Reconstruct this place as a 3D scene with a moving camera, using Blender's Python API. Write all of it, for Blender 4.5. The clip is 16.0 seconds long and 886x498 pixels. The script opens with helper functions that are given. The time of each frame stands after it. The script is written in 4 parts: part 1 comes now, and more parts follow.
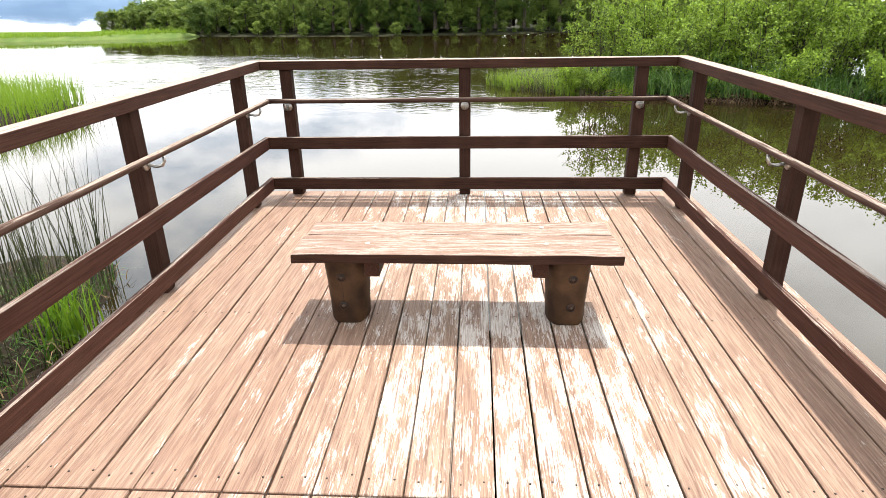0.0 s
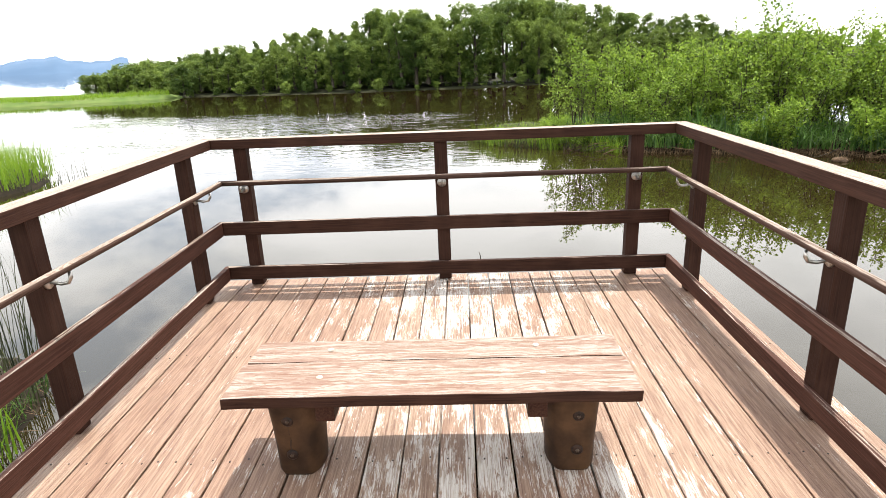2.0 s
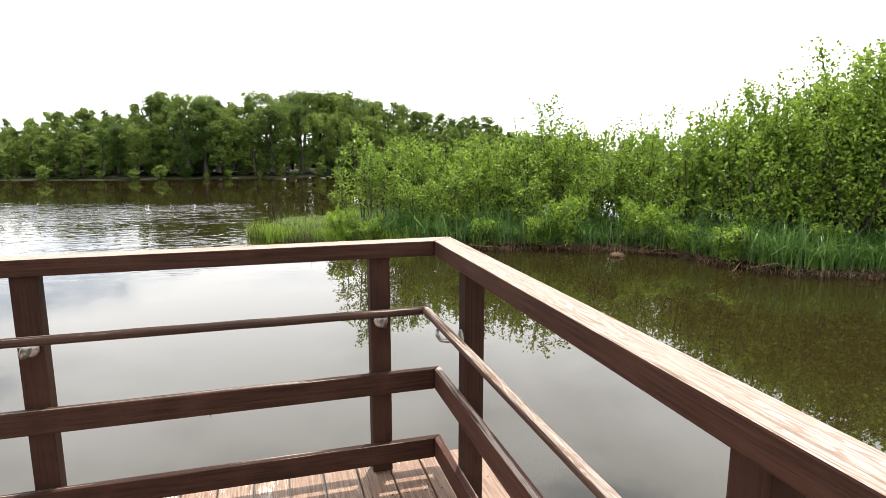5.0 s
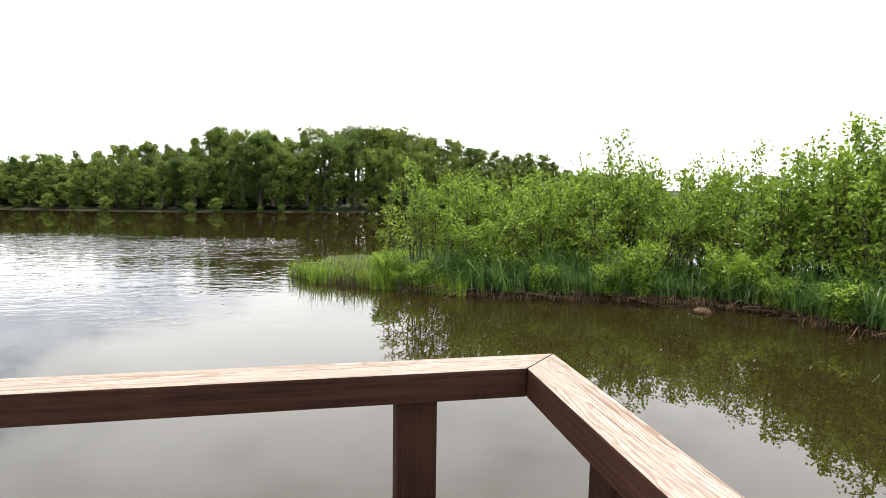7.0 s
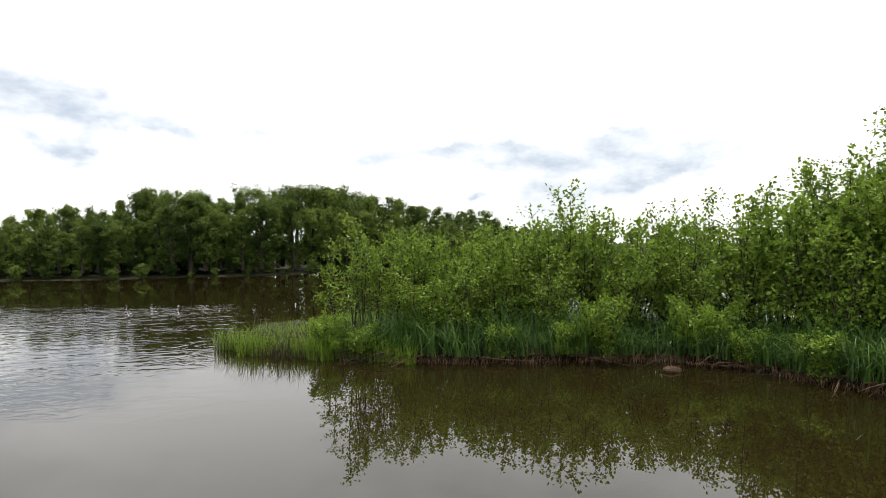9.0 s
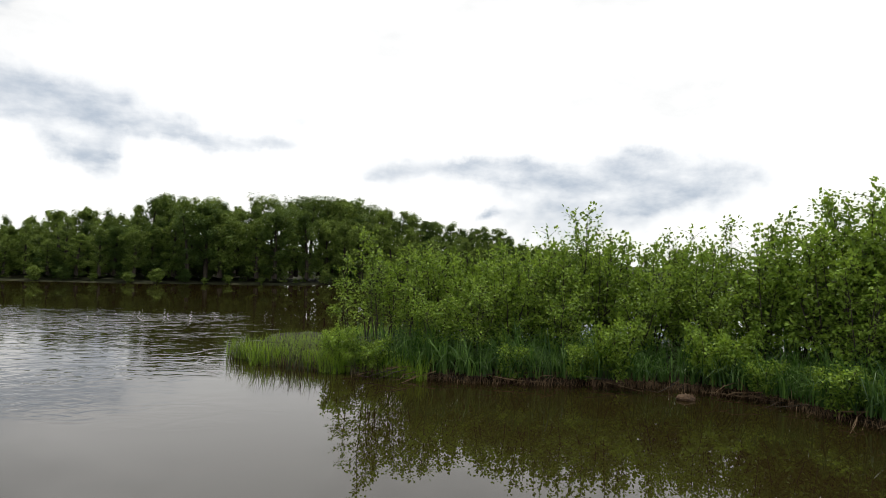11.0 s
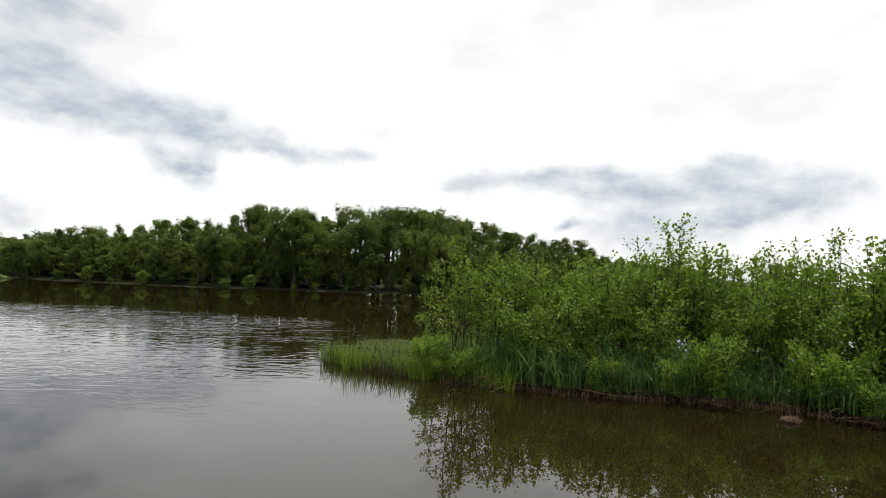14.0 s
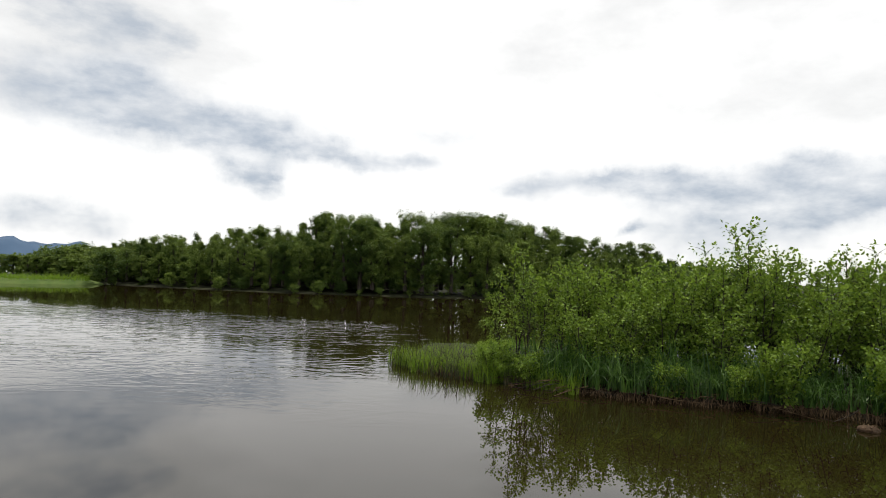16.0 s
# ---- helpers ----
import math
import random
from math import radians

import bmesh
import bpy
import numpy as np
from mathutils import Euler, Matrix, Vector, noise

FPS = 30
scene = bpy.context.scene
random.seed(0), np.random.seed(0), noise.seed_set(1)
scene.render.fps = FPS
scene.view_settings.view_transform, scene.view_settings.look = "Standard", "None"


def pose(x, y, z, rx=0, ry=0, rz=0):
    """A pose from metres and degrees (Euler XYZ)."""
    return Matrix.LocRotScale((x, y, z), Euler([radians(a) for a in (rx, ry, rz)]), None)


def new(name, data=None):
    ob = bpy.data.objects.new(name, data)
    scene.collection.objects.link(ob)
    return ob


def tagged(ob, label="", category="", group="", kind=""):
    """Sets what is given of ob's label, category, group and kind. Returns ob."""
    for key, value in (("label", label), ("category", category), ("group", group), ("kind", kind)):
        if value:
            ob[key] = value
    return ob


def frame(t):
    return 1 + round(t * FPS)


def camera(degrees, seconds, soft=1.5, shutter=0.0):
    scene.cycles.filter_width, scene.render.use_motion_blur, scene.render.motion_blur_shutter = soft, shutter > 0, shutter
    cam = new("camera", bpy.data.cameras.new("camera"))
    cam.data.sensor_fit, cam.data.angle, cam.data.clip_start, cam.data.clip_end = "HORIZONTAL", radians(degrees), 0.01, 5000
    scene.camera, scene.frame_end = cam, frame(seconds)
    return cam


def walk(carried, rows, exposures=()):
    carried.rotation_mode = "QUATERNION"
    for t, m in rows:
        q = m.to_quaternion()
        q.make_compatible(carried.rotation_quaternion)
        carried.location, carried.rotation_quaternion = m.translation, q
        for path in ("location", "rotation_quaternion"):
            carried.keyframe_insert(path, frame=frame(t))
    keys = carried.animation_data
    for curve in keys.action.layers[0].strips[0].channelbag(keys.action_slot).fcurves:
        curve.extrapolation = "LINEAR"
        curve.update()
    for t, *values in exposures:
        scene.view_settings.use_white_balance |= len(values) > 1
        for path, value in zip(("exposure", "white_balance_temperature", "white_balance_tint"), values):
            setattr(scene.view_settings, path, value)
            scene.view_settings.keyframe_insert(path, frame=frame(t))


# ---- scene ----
cam = camera(73.07, 16.0, soft=0.5)
# seconds, place in metres, turn in degrees
ROWS = [
    (0.0, 0.098, -0.152, 1.519, 67.45, 0.91, 3.06),
    (0.5, 0.079, 0.016, 1.548, 68.34, 0.37, 0.59),
    (1.0, 0.069, 0.168, 1.564, 68.35, 1.09, -0.97),
    (1.5, 0.083, 0.335, 1.588, 71.16, 1.03, 1.48),
    (2.0, 0.145, 0.488, 1.606, 72.02, 2.25, 1.39),
    (2.5, 0.168, 0.690, 1.598, 75.06, 1.38, -5.30),
    (3.0, 0.347, 1.018, 1.566, 76.20, 2.99, -12.57),
    (3.5, 0.499, 1.238, 1.553, 77.33, 1.99, -14.82),
    (6.0, 1.140, 2.817, 1.517, 81.52, -0.63, -15.77),
    (6.5, 1.202, 3.133, 1.521, 82.42, -1.48, -11.63),
    (7.0, 1.169, 3.432, 1.516, 83.50, -0.83, -11.44),
    (7.5, 1.174, 3.761, 1.519, 84.70, 0.76, -12.61),
    (8.0, 1.231, 4.084, 1.478, 86.73, 0.69, -12.14),
    (8.5, 1.289, 4.388, 1.473, 88.28, 0.75, -15.13),
    (9.0, 1.349, 4.500, 1.453, 89.12, 0.59, -17.00),
    (11.5, 1.224, 4.500, 1.477, 90.97, -2.46, -15.00),
    (12.0, 1.166, 4.490, 1.473, 91.23, -2.80, -13.59),
    (12.5, 1.114, 4.480, 1.465, 91.29, -2.83, -12.29),
    (13.0, 1.092, 4.465, 1.470, 91.28, -2.59, -11.02),
    (13.5, 1.067, 4.462, 1.481, 91.32, -2.32, -10.08),
    (14.0, 1.016, 4.395, 1.468, 91.38, -2.42, -8.48),
    (14.5, 0.976, 4.328, 1.477, 91.37, -2.29, -7.22),
    (15.0, 0.960, 4.252, 1.481, 91.48, -2.26, -5.95),
    (15.5, 0.941, 4.172, 1.491, 91.55, -1.89, -4.53),
    (16.0, 0.921, 4.045, 1.493, 91.60, -2.09, -2.61),
]
EXPOSURES = [(0.0, 0.17), (2.0, 0.15), (3.5, 0.05), (7.0, -0.11), (7.6, -0.35), (9.0, -0.98), (11.5, -1.29), (16.0, -1.37)]
walk(cam, [(t, pose(*p)) for t, *p in ROWS], EXPOSURES)

# ---- sky and sun ----
SUN_WAY = Vector((0.14, 0.26, 1.0)).normalized()
sun = new("sun", bpy.data.lights.new("sun", "SUN"))
sun.data.energy, sun.data.angle, sun.data.color = 7.2, radians(0.6), (1.0, 0.95, 0.87)
sun.rotation_euler = SUN_WAY.to_track_quat("Z", "Y").to_euler()

world = bpy.data.worlds.new("sky")
scene.world = world
world.use_nodes = True
wn, wl = world.node_tree.nodes, world.node_tree.links
wn.clear()
w_out = wn.new("ShaderNodeOutputWorld")
w_mix = wn.new("ShaderNodeMixShader")
w_blue = wn.new("ShaderNodeBackground")
w_cloud = wn.new("ShaderNodeBackground")
w_sky = wn.new("ShaderNodeTexSky")
w_sky.sky_type, w_sky.sun_disc = "NISHITA", False
w_sky.sun_elevation = math.asin(SUN_WAY.z)
w_sky.sun_rotation = math.atan2(SUN_WAY.x, SUN_WAY.y)
w_blue.inputs["Strength"].default_value = 0.12
wl.new(w_sky.outputs[0], w_blue.inputs["Color"])
w_co = wn.new("ShaderNodeTexCoord")
w_map = wn.new("ShaderNodeMapping")
w_map.inputs["Scale"].default_value = (1.0, 1.0, 2.2)
w_map.inputs["Location"].default_value = (1.7, 0.6, 0.3)
wl.new(w_co.outputs["Generated"], w_map.inputs["Vector"])
w_big = wn.new("ShaderNodeTexNoise")
w_big.inputs["Scale"].default_value, w_big.inputs["Detail"].default_value, w_big.inputs["Roughness"].default_value = 2.1, 8.0, 0.58
wl.new(w_map.outputs[0], w_big.inputs["Vector"])
w_sep = wn.new("ShaderNodeSeparateXYZ")
wl.new(w_co.outputs["Generated"], w_sep.inputs[0])
w_high = wn.new("ShaderNodeMath")
w_high.operation = "MULTIPLY_ADD"
w_high.inputs[1].default_value = -0.10
wl.new(w_sep.outputs[2], w_high.inputs[0])
wl.new(w_big.outputs["Fac"], w_high.inputs[2])
w_tone = wn.new("ShaderNodeValToRGB")
w_tone.color_ramp.elements.new(0.52)
for e, (p, c) in zip(w_tone.color_ramp.elements, [(0.43, (0.67, 0.735, 0.82, 1)), (0.52, (1.15, 1.15, 1.14, 1)), (0.66, (1.42, 1.41, 1.39, 1))]):
    e.position, e.color = p, c


def w_calc(op, a, b=0.0, clamp=False):
    n = wn.new("ShaderNodeMath")
    n.operation, n.use_clamp = op, clamp
    for sock, v in zip(n.inputs, (a, b)):
        if isinstance(v, (int, float)):
            sock.default_value = v
        else:
            wl.new(v, sock)
    return n.outputs[0]


# bright overcast low down; unseen sky overhead dimmed to cut fill and deepen shadows
w_low = w_calc("MULTIPLY", w_calc("SUBTRACT", 1.0, w_calc("MULTIPLY", w_calc("ABSOLUTE", w_sep.outputs[2]), 1.45), True), 0.25)
wl.new(w_calc("ADD", w_high.outputs[0], w_low), w_tone.inputs[0])
# grey flat-bottomed clouds drifting low over the lake: bearing, height, half-width, half-height, density
CLOUDS = [(-0.47, 0.262, 0.05, 0.045, 0.8), (-0.405, 0.212, 0.07, 0.032, 1.0), (-0.33, 0.196, 0.06, 0.025, 0.8), (-0.255, 0.205, 0.05, 0.03, 0.7),
          (-0.20, 0.170, 0.10, 0.018, 0.65), (-0.13, 0.182, 0.05, 0.022, 0.65), (-0.02, 0.162, 0.08, 0.014, 0.7), (-0.272, 0.126, 0.045, 0.020, 1.1),
          (-0.56, 0.225, 0.06, 0.035, 0.9), (-0.54, 0.052, 0.09, 0.022, 0.9), (0.19, 0.138, 0.04, 0.018, 0.7), (0.31, 0.150, 0.07, 0.014, 0.8),
          (0.43, 0.138, 0.10, 0.022, 0.9), (0.60, 0.168, 0.06, 0.018, 0.8), (0.55, 0.100, 0.13, 0.032, 1.1), (0.68, 0.125, 0.08, 0.028, 0.8),
          (0.345, 0.072, 0.03, 0.008, 0.8), (0.48, 0.055, 0.08, 0.025, 0.8), (0.05, 0.215, 0.08, 0.018, 0.4)]
w_warp = wn.new("ShaderNodeTexNoise")
w_warp.inputs["Scale"].default_value, w_warp.inputs["Detail"].default_value, w_warp.inputs["Roughness"].default_value = 9.0, 6.0, 0.6
wl.new(w_co.outputs["Generated"], w_warp.inputs["Vector"])
w_ws = wn.new("ShaderNodeSeparateColor")
wl.new(w_warp.outputs["Color"], w_ws.inputs[0])
w_az = w_calc("ADD", w_calc("ARCTAN2", w_sep.outputs[0], w_sep.outputs[1]), w_calc("MULTIPLY", w_calc("SUBTRACT", w_ws.outputs[0], 0.5), 0.22))
w_el = w_calc("ADD", w_calc("ARCSINE", w_sep.outputs[2]), w_calc("MULTIPLY", w_calc("SUBTRACT", w_ws.outputs[1], 0.5), 0.085))
w_sum = 0.0
for az, el, wide, tall, thick in CLOUDS:
    dx = w_calc("MULTIPLY", w_calc("SUBTRACT", w_az, az), 1.0 / wide)
    dz = w_calc("MULTIPLY", w_calc("SUBTRACT", w_el, el), 1.0 / tall)
    r2 = w_calc("ADD", w_calc("MULTIPLY", dx, dx), w_calc("MULTIPLY", dz, dz))
    w_sum = w_calc("ADD", w_sum, w_calc("MULTIPLY", w_calc("POWER", 2.0, w_calc("MULTIPLY", r2, -1.0)), thick))
w_puff = wn.new("ShaderNodeTexNoise")
w_puff.inputs["Scale"].default_value, w_puff.inputs["Detail"].default_value, w_puff.inputs["Roughness"].default_value = 16.0, 5.0, 0.55
wl.new(w_map.outputs[0], w_puff.inputs["Vector"])
w_thin = w_calc("ADD", 0.30, w_calc("MULTIPLY", w_calc("SUBTRACT", w_puff.outputs["Fac"], 0.25), 1.6), True)
w_dense = w_calc("MULTIPLY", w_calc("MULTIPLY", w_calc("SUBTRACT", w_sum, 0.12), 1.25, True), w_thin, True)
w_grey = wn.new("ShaderNodeMix")
w_grey.data_type = "RGBA"
wl.new(w_dense, w_grey.inputs[0])
wl.new(w_tone.outputs[0], w_grey.inputs[6])
w_grey.inputs[7].default_value = (0.59, 0.67, 0.78, 1)
wl.new(w_grey.outputs[2], w_cloud.inputs["Color"])
w_cloud.inputs["Strength"].default_value = 2.2
w_mix.inputs[0].default_value = 0.88
wl.new(w_blue.outputs[0], w_mix.inputs[1])
wl.new(w_cloud.outputs[0], w_mix.inputs[2])
wl.new(w_mix.outputs[0], w_out.inputs[0])


# ---- materials ----
def mat(name):
    m = bpy.data.materials.new(name)
    m.use_nodes = True
    nt = m.node_tree
    return m, nt, nt.nodes["Principled BSDF"]


def nd(nt, kind, **values):
    n = nt.nodes.new(kind)
    for key, v in values.items():
        n.inputs[key.replace("_", " ")].default_value = v
    return n


def ramp(nt, source, stops):
    r = nt.nodes.new("ShaderNodeValToRGB")
    els = r.color_ramp.elements
    while len(els) < len(stops):
        els.new(0.5)
    for e, (p, c) in zip(els, stops):
        e.position, e.color = p, (c, c, c, 1) if isinstance(c, (int, float)) else (*c, 1)
    nt.links.new(source, r.inputs[0])
    return r.outputs[0]


def mixc(nt, fac, a, b):
    n = nt.nodes.new("ShaderNodeMix")
    n.data_type = "RGBA"
    for sock, v in ((n.inputs[0], fac), (n.inputs[6], a), (n.inputs[7], b)):
        if isinstance(v, (int, float)):
            sock.default_value = v
        elif isinstance(v, tuple):
            sock.default_value = (*v, 1)
        else:
            nt.links.new(v, sock)
    return n.outputs[2]


def calc(nt, op, a, b=0.0, clamp=False):
    n = nt.nodes.new("ShaderNodeMath")
    n.operation, n.use_clamp = op, clamp
    for sock, v in zip(n.inputs, (a, b)):
        if isinstance(v, (int, float)):
            sock.default_value = v
        else:
            nt.links.new(v, sock)
    return n.outputs[0]


def noise_at(nt, vector, stretch, scale, detail=4.0, rough=0.55, distort=0.0):
    m = nd(nt, "ShaderNodeMapping", Scale=stretch)
    nt.links.new(vector, m.inputs["Vector"])
    n = nd(nt, "ShaderNodeTexNoise", Scale=scale, Detail=detail, Roughness=rough, Distortion=distort)
    nt.links.new(m.outputs[0], n.inputs["Vector"])
    return n.outputs["Fac"]


def shifted(nt):
    """World position, shifted by each object's random number so that alike pieces differ."""
    g = nt.nodes.new("ShaderNodeNewGeometry")
    o = nt.nodes.new("ShaderNodeObjectInfo")
    v = nd(nt, "ShaderNodeVectorMath")
    v.operation = "MULTIPLY_ADD"
    nt.links.new(o.outputs["Random"], v.inputs[0])
    v.inputs[1].default_value = (37.0, 61.0, 23.0)
    nt.links.new(g.outputs["Position"], v.inputs[2])
    return g, o, v.outputs[0]


def bump(nt, b, height, strength, distance):
    n = nd(nt, "ShaderNodeBump", Strength=strength, Distance=distance)
    nt.links.new(height, n.inputs["Height"])
    nt.links.new(n.outputs[0], b.inputs["Normal"])


def wood_deck():
    m, nt, b = mat("worn_deck_wood")
    g, o, v = shifted(nt)
    grain = noise_at(nt, v, (26.0, 1.1, 20.0), 4.0, 6.0, 0.65, 0.6)
    fine = noise_at(nt, v, (90.0, 2.5, 60.0), 3.0, 3.0)
    base = mixc(nt, ramp(nt, grain, [(0.40, 0.0), (0.60, 1.0)]), (0.180, 0.108, 0.075), (0.300, 0.205, 0.148))
    tint = mixc(nt, o.outputs["Random"], (0.94, 0.86, 0.80), (1.06, 1.06, 1.02))
    mul = nt.nodes.new("ShaderNodeMix")
    mul.data_type, mul.blend_type = "RGBA", "MULTIPLY"
    mul.inputs[0].default_value = 1.0
    nt.links.new(base, mul.inputs[6])
    nt.links.new(tint, mul.inputs[7])
    # walked-off finish: long pale flakes, most along the middle of the deck
    sep = nt.nodes.new("ShaderNodeSeparateXYZ")
    nt.links.new(g.outputs["Position"], sep.inputs[0])
    off = calc(nt, "ABSOLUTE", calc(nt, "SUBTRACT", sep.outputs[0], 0.15))
    path = calc(nt, "MULTIPLY", calc(nt, "SUBTRACT", 1.0, calc(nt, "MULTIPLY", off, 0.75), True), 0.115)
    patch = noise_at(nt, v, (5.0, 1.3, 4.0), 2.0, 5.0, 0.60)
    flake = noise_at(nt, v, (30.0, 3.0, 20.0), 4.5, 8.0, 0.76, 0.5)
    wear = calc(nt, "ADD", calc(nt, "ADD", calc(nt, "MULTIPLY", patch, 0.58), calc(nt, "MULTIPLY", flake, 0.60)), path)
    pale = mixc(nt, ramp(nt, fine, [(0.35, 0.0), (0.55, 1.0)]), (0.36, 0.29, 0.23), (0.56, 0.51, 0.46))
    col = mixc(nt, ramp(nt, wear, [(0.684, 0.0), (0.716, 1.0)]), mul.outputs[2], pale)
    # dark cracks along the grain and small knots
    crack = ramp(nt, noise_at(nt, v, (60.0, 1.3, 40.0), 2.6, 2.0, 0.5, 0.4), [(0.36, 1.0), (0.39, 0.0)])
    col = mixc(nt, calc(nt, "MULTIPLY", crack, 0.75), col, (0.11, 0.05, 0.03))
    vein = ramp(nt, noise_at(nt, v, (95.0, 1.5, 60.0), 2.4, 3.0, 0.55, 0.5), [(0.41, 1.0), (0.45, 0.0)])
    col = mixc(nt, calc(nt, "MULTIPLY", vein, 0.5), col, (0.15, 0.078, 0.048))
    vo = nd(nt, "ShaderNodeTexVoronoi", Scale=2.3)
    vm = nd(nt, "ShaderNodeMapping", Scale=(1.6, 0.75, 1.0))
    nt.links.new(v, vm.inputs[0])
    nt.links.new(vm.outputs[0], vo.inputs["Vector"])
    col = mixc(nt, calc(nt, "MULTIPLY", ramp(nt, vo.outputs["Distance"], [(0.04, 1.0), (0.075, 0.0)]), 0.75), col, (0.13, 0.05, 0.025))
    nt.links.new(col, b.inputs["Base Color"])
    nt.links.new(ramp(nt, wear, [(0.5, 0.55), (0.8, 0.8)]), b.inputs["Roughness"])
    bump(nt, b, calc(nt, "ADD", grain, calc(nt, "MULTIPLY", fine, 0.6)), 0.8, 0.005)
    return m


def wood_rail(name, axis, dark=(0.017, 0.0074, 0.0048), light=(0.043, 0.0188, 0.0118), bleach=1.0, worn=(0.245, 0.198, 0.162), fleck=0.0, bare=(0.365, 0.308, 0.262), patchy=1.0):
    """Brown-stained timber whose upward faces have weathered pale. axis: the way that the grain runs."""
    m, nt, b = mat(name)
    g, o, v = shifted(nt)
    st = [34.0, 34.0, 34.0]
    st[axis] = 0.9
    grain = noise_at(nt, v, tuple(st), 4.0, 6.0, 0.65, 0.5)
    blot = noise_at(nt, v, (1.0, 1.0, 1.0), 5.0, 4.0)
    stain = mixc(nt, ramp(nt, grain, [(0.36, 0.0), (0.66, 1.0)]), dark, light)
    stain = mixc(nt, calc(nt, "MULTIPLY", ramp(nt, blot, [(0.45, 0.0), (0.75, 1.0)]), 0.35), stain, (0.065, 0.032, 0.022))
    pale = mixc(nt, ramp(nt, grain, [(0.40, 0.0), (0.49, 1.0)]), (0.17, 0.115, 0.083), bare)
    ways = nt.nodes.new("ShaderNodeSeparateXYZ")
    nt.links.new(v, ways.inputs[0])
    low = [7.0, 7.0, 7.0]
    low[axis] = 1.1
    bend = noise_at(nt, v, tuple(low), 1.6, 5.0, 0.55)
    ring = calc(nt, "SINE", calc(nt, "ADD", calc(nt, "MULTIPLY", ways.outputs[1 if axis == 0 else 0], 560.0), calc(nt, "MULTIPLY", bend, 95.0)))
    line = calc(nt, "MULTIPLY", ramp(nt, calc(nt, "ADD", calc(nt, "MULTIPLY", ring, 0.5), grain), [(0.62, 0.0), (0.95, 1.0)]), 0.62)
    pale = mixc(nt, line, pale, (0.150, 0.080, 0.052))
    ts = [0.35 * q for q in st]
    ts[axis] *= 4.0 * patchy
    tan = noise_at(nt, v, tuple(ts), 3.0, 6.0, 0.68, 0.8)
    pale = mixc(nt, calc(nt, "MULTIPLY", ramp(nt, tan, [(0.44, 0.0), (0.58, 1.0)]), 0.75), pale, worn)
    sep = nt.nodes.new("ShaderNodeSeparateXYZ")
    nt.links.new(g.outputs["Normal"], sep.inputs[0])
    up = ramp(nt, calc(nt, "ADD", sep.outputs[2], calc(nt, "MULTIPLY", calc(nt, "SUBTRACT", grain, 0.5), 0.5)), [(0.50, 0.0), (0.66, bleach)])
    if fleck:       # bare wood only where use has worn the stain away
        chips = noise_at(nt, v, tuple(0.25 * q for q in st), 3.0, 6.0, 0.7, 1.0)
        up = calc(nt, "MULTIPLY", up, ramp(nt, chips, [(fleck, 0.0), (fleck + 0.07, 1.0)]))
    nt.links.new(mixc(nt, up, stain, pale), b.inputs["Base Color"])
    b.inputs["Roughness"].default_value = 0.66
    b.inputs["Specular IOR Level"].default_value = 0.10
    bump(nt, b, grain, 0.45, 0.004)
    return m


def plain(name, a, c, scale=6.0, rough=0.7, metal=0.0, relief=0.0):
    m, nt, b = mat(name)
    g, o, v = shifted(nt)
    n = noise_at(nt, v, (1, 1, 1), scale, 6.0, 0.6)
    nt.links.new(mixc(nt, ramp(nt, n, [(0.35, 0.0), (0.65, 1.0)]), a, c), b.inputs["Base Color"])
    b.inputs["Roughness"].default_value, b.inputs["Metallic"].default_value = rough, metal
    if not metal:
        b.inputs["Specular IOR Level"].default_value = 0.15
    if relief:
        bump(nt, b, n, 0.6, relief)
    return m


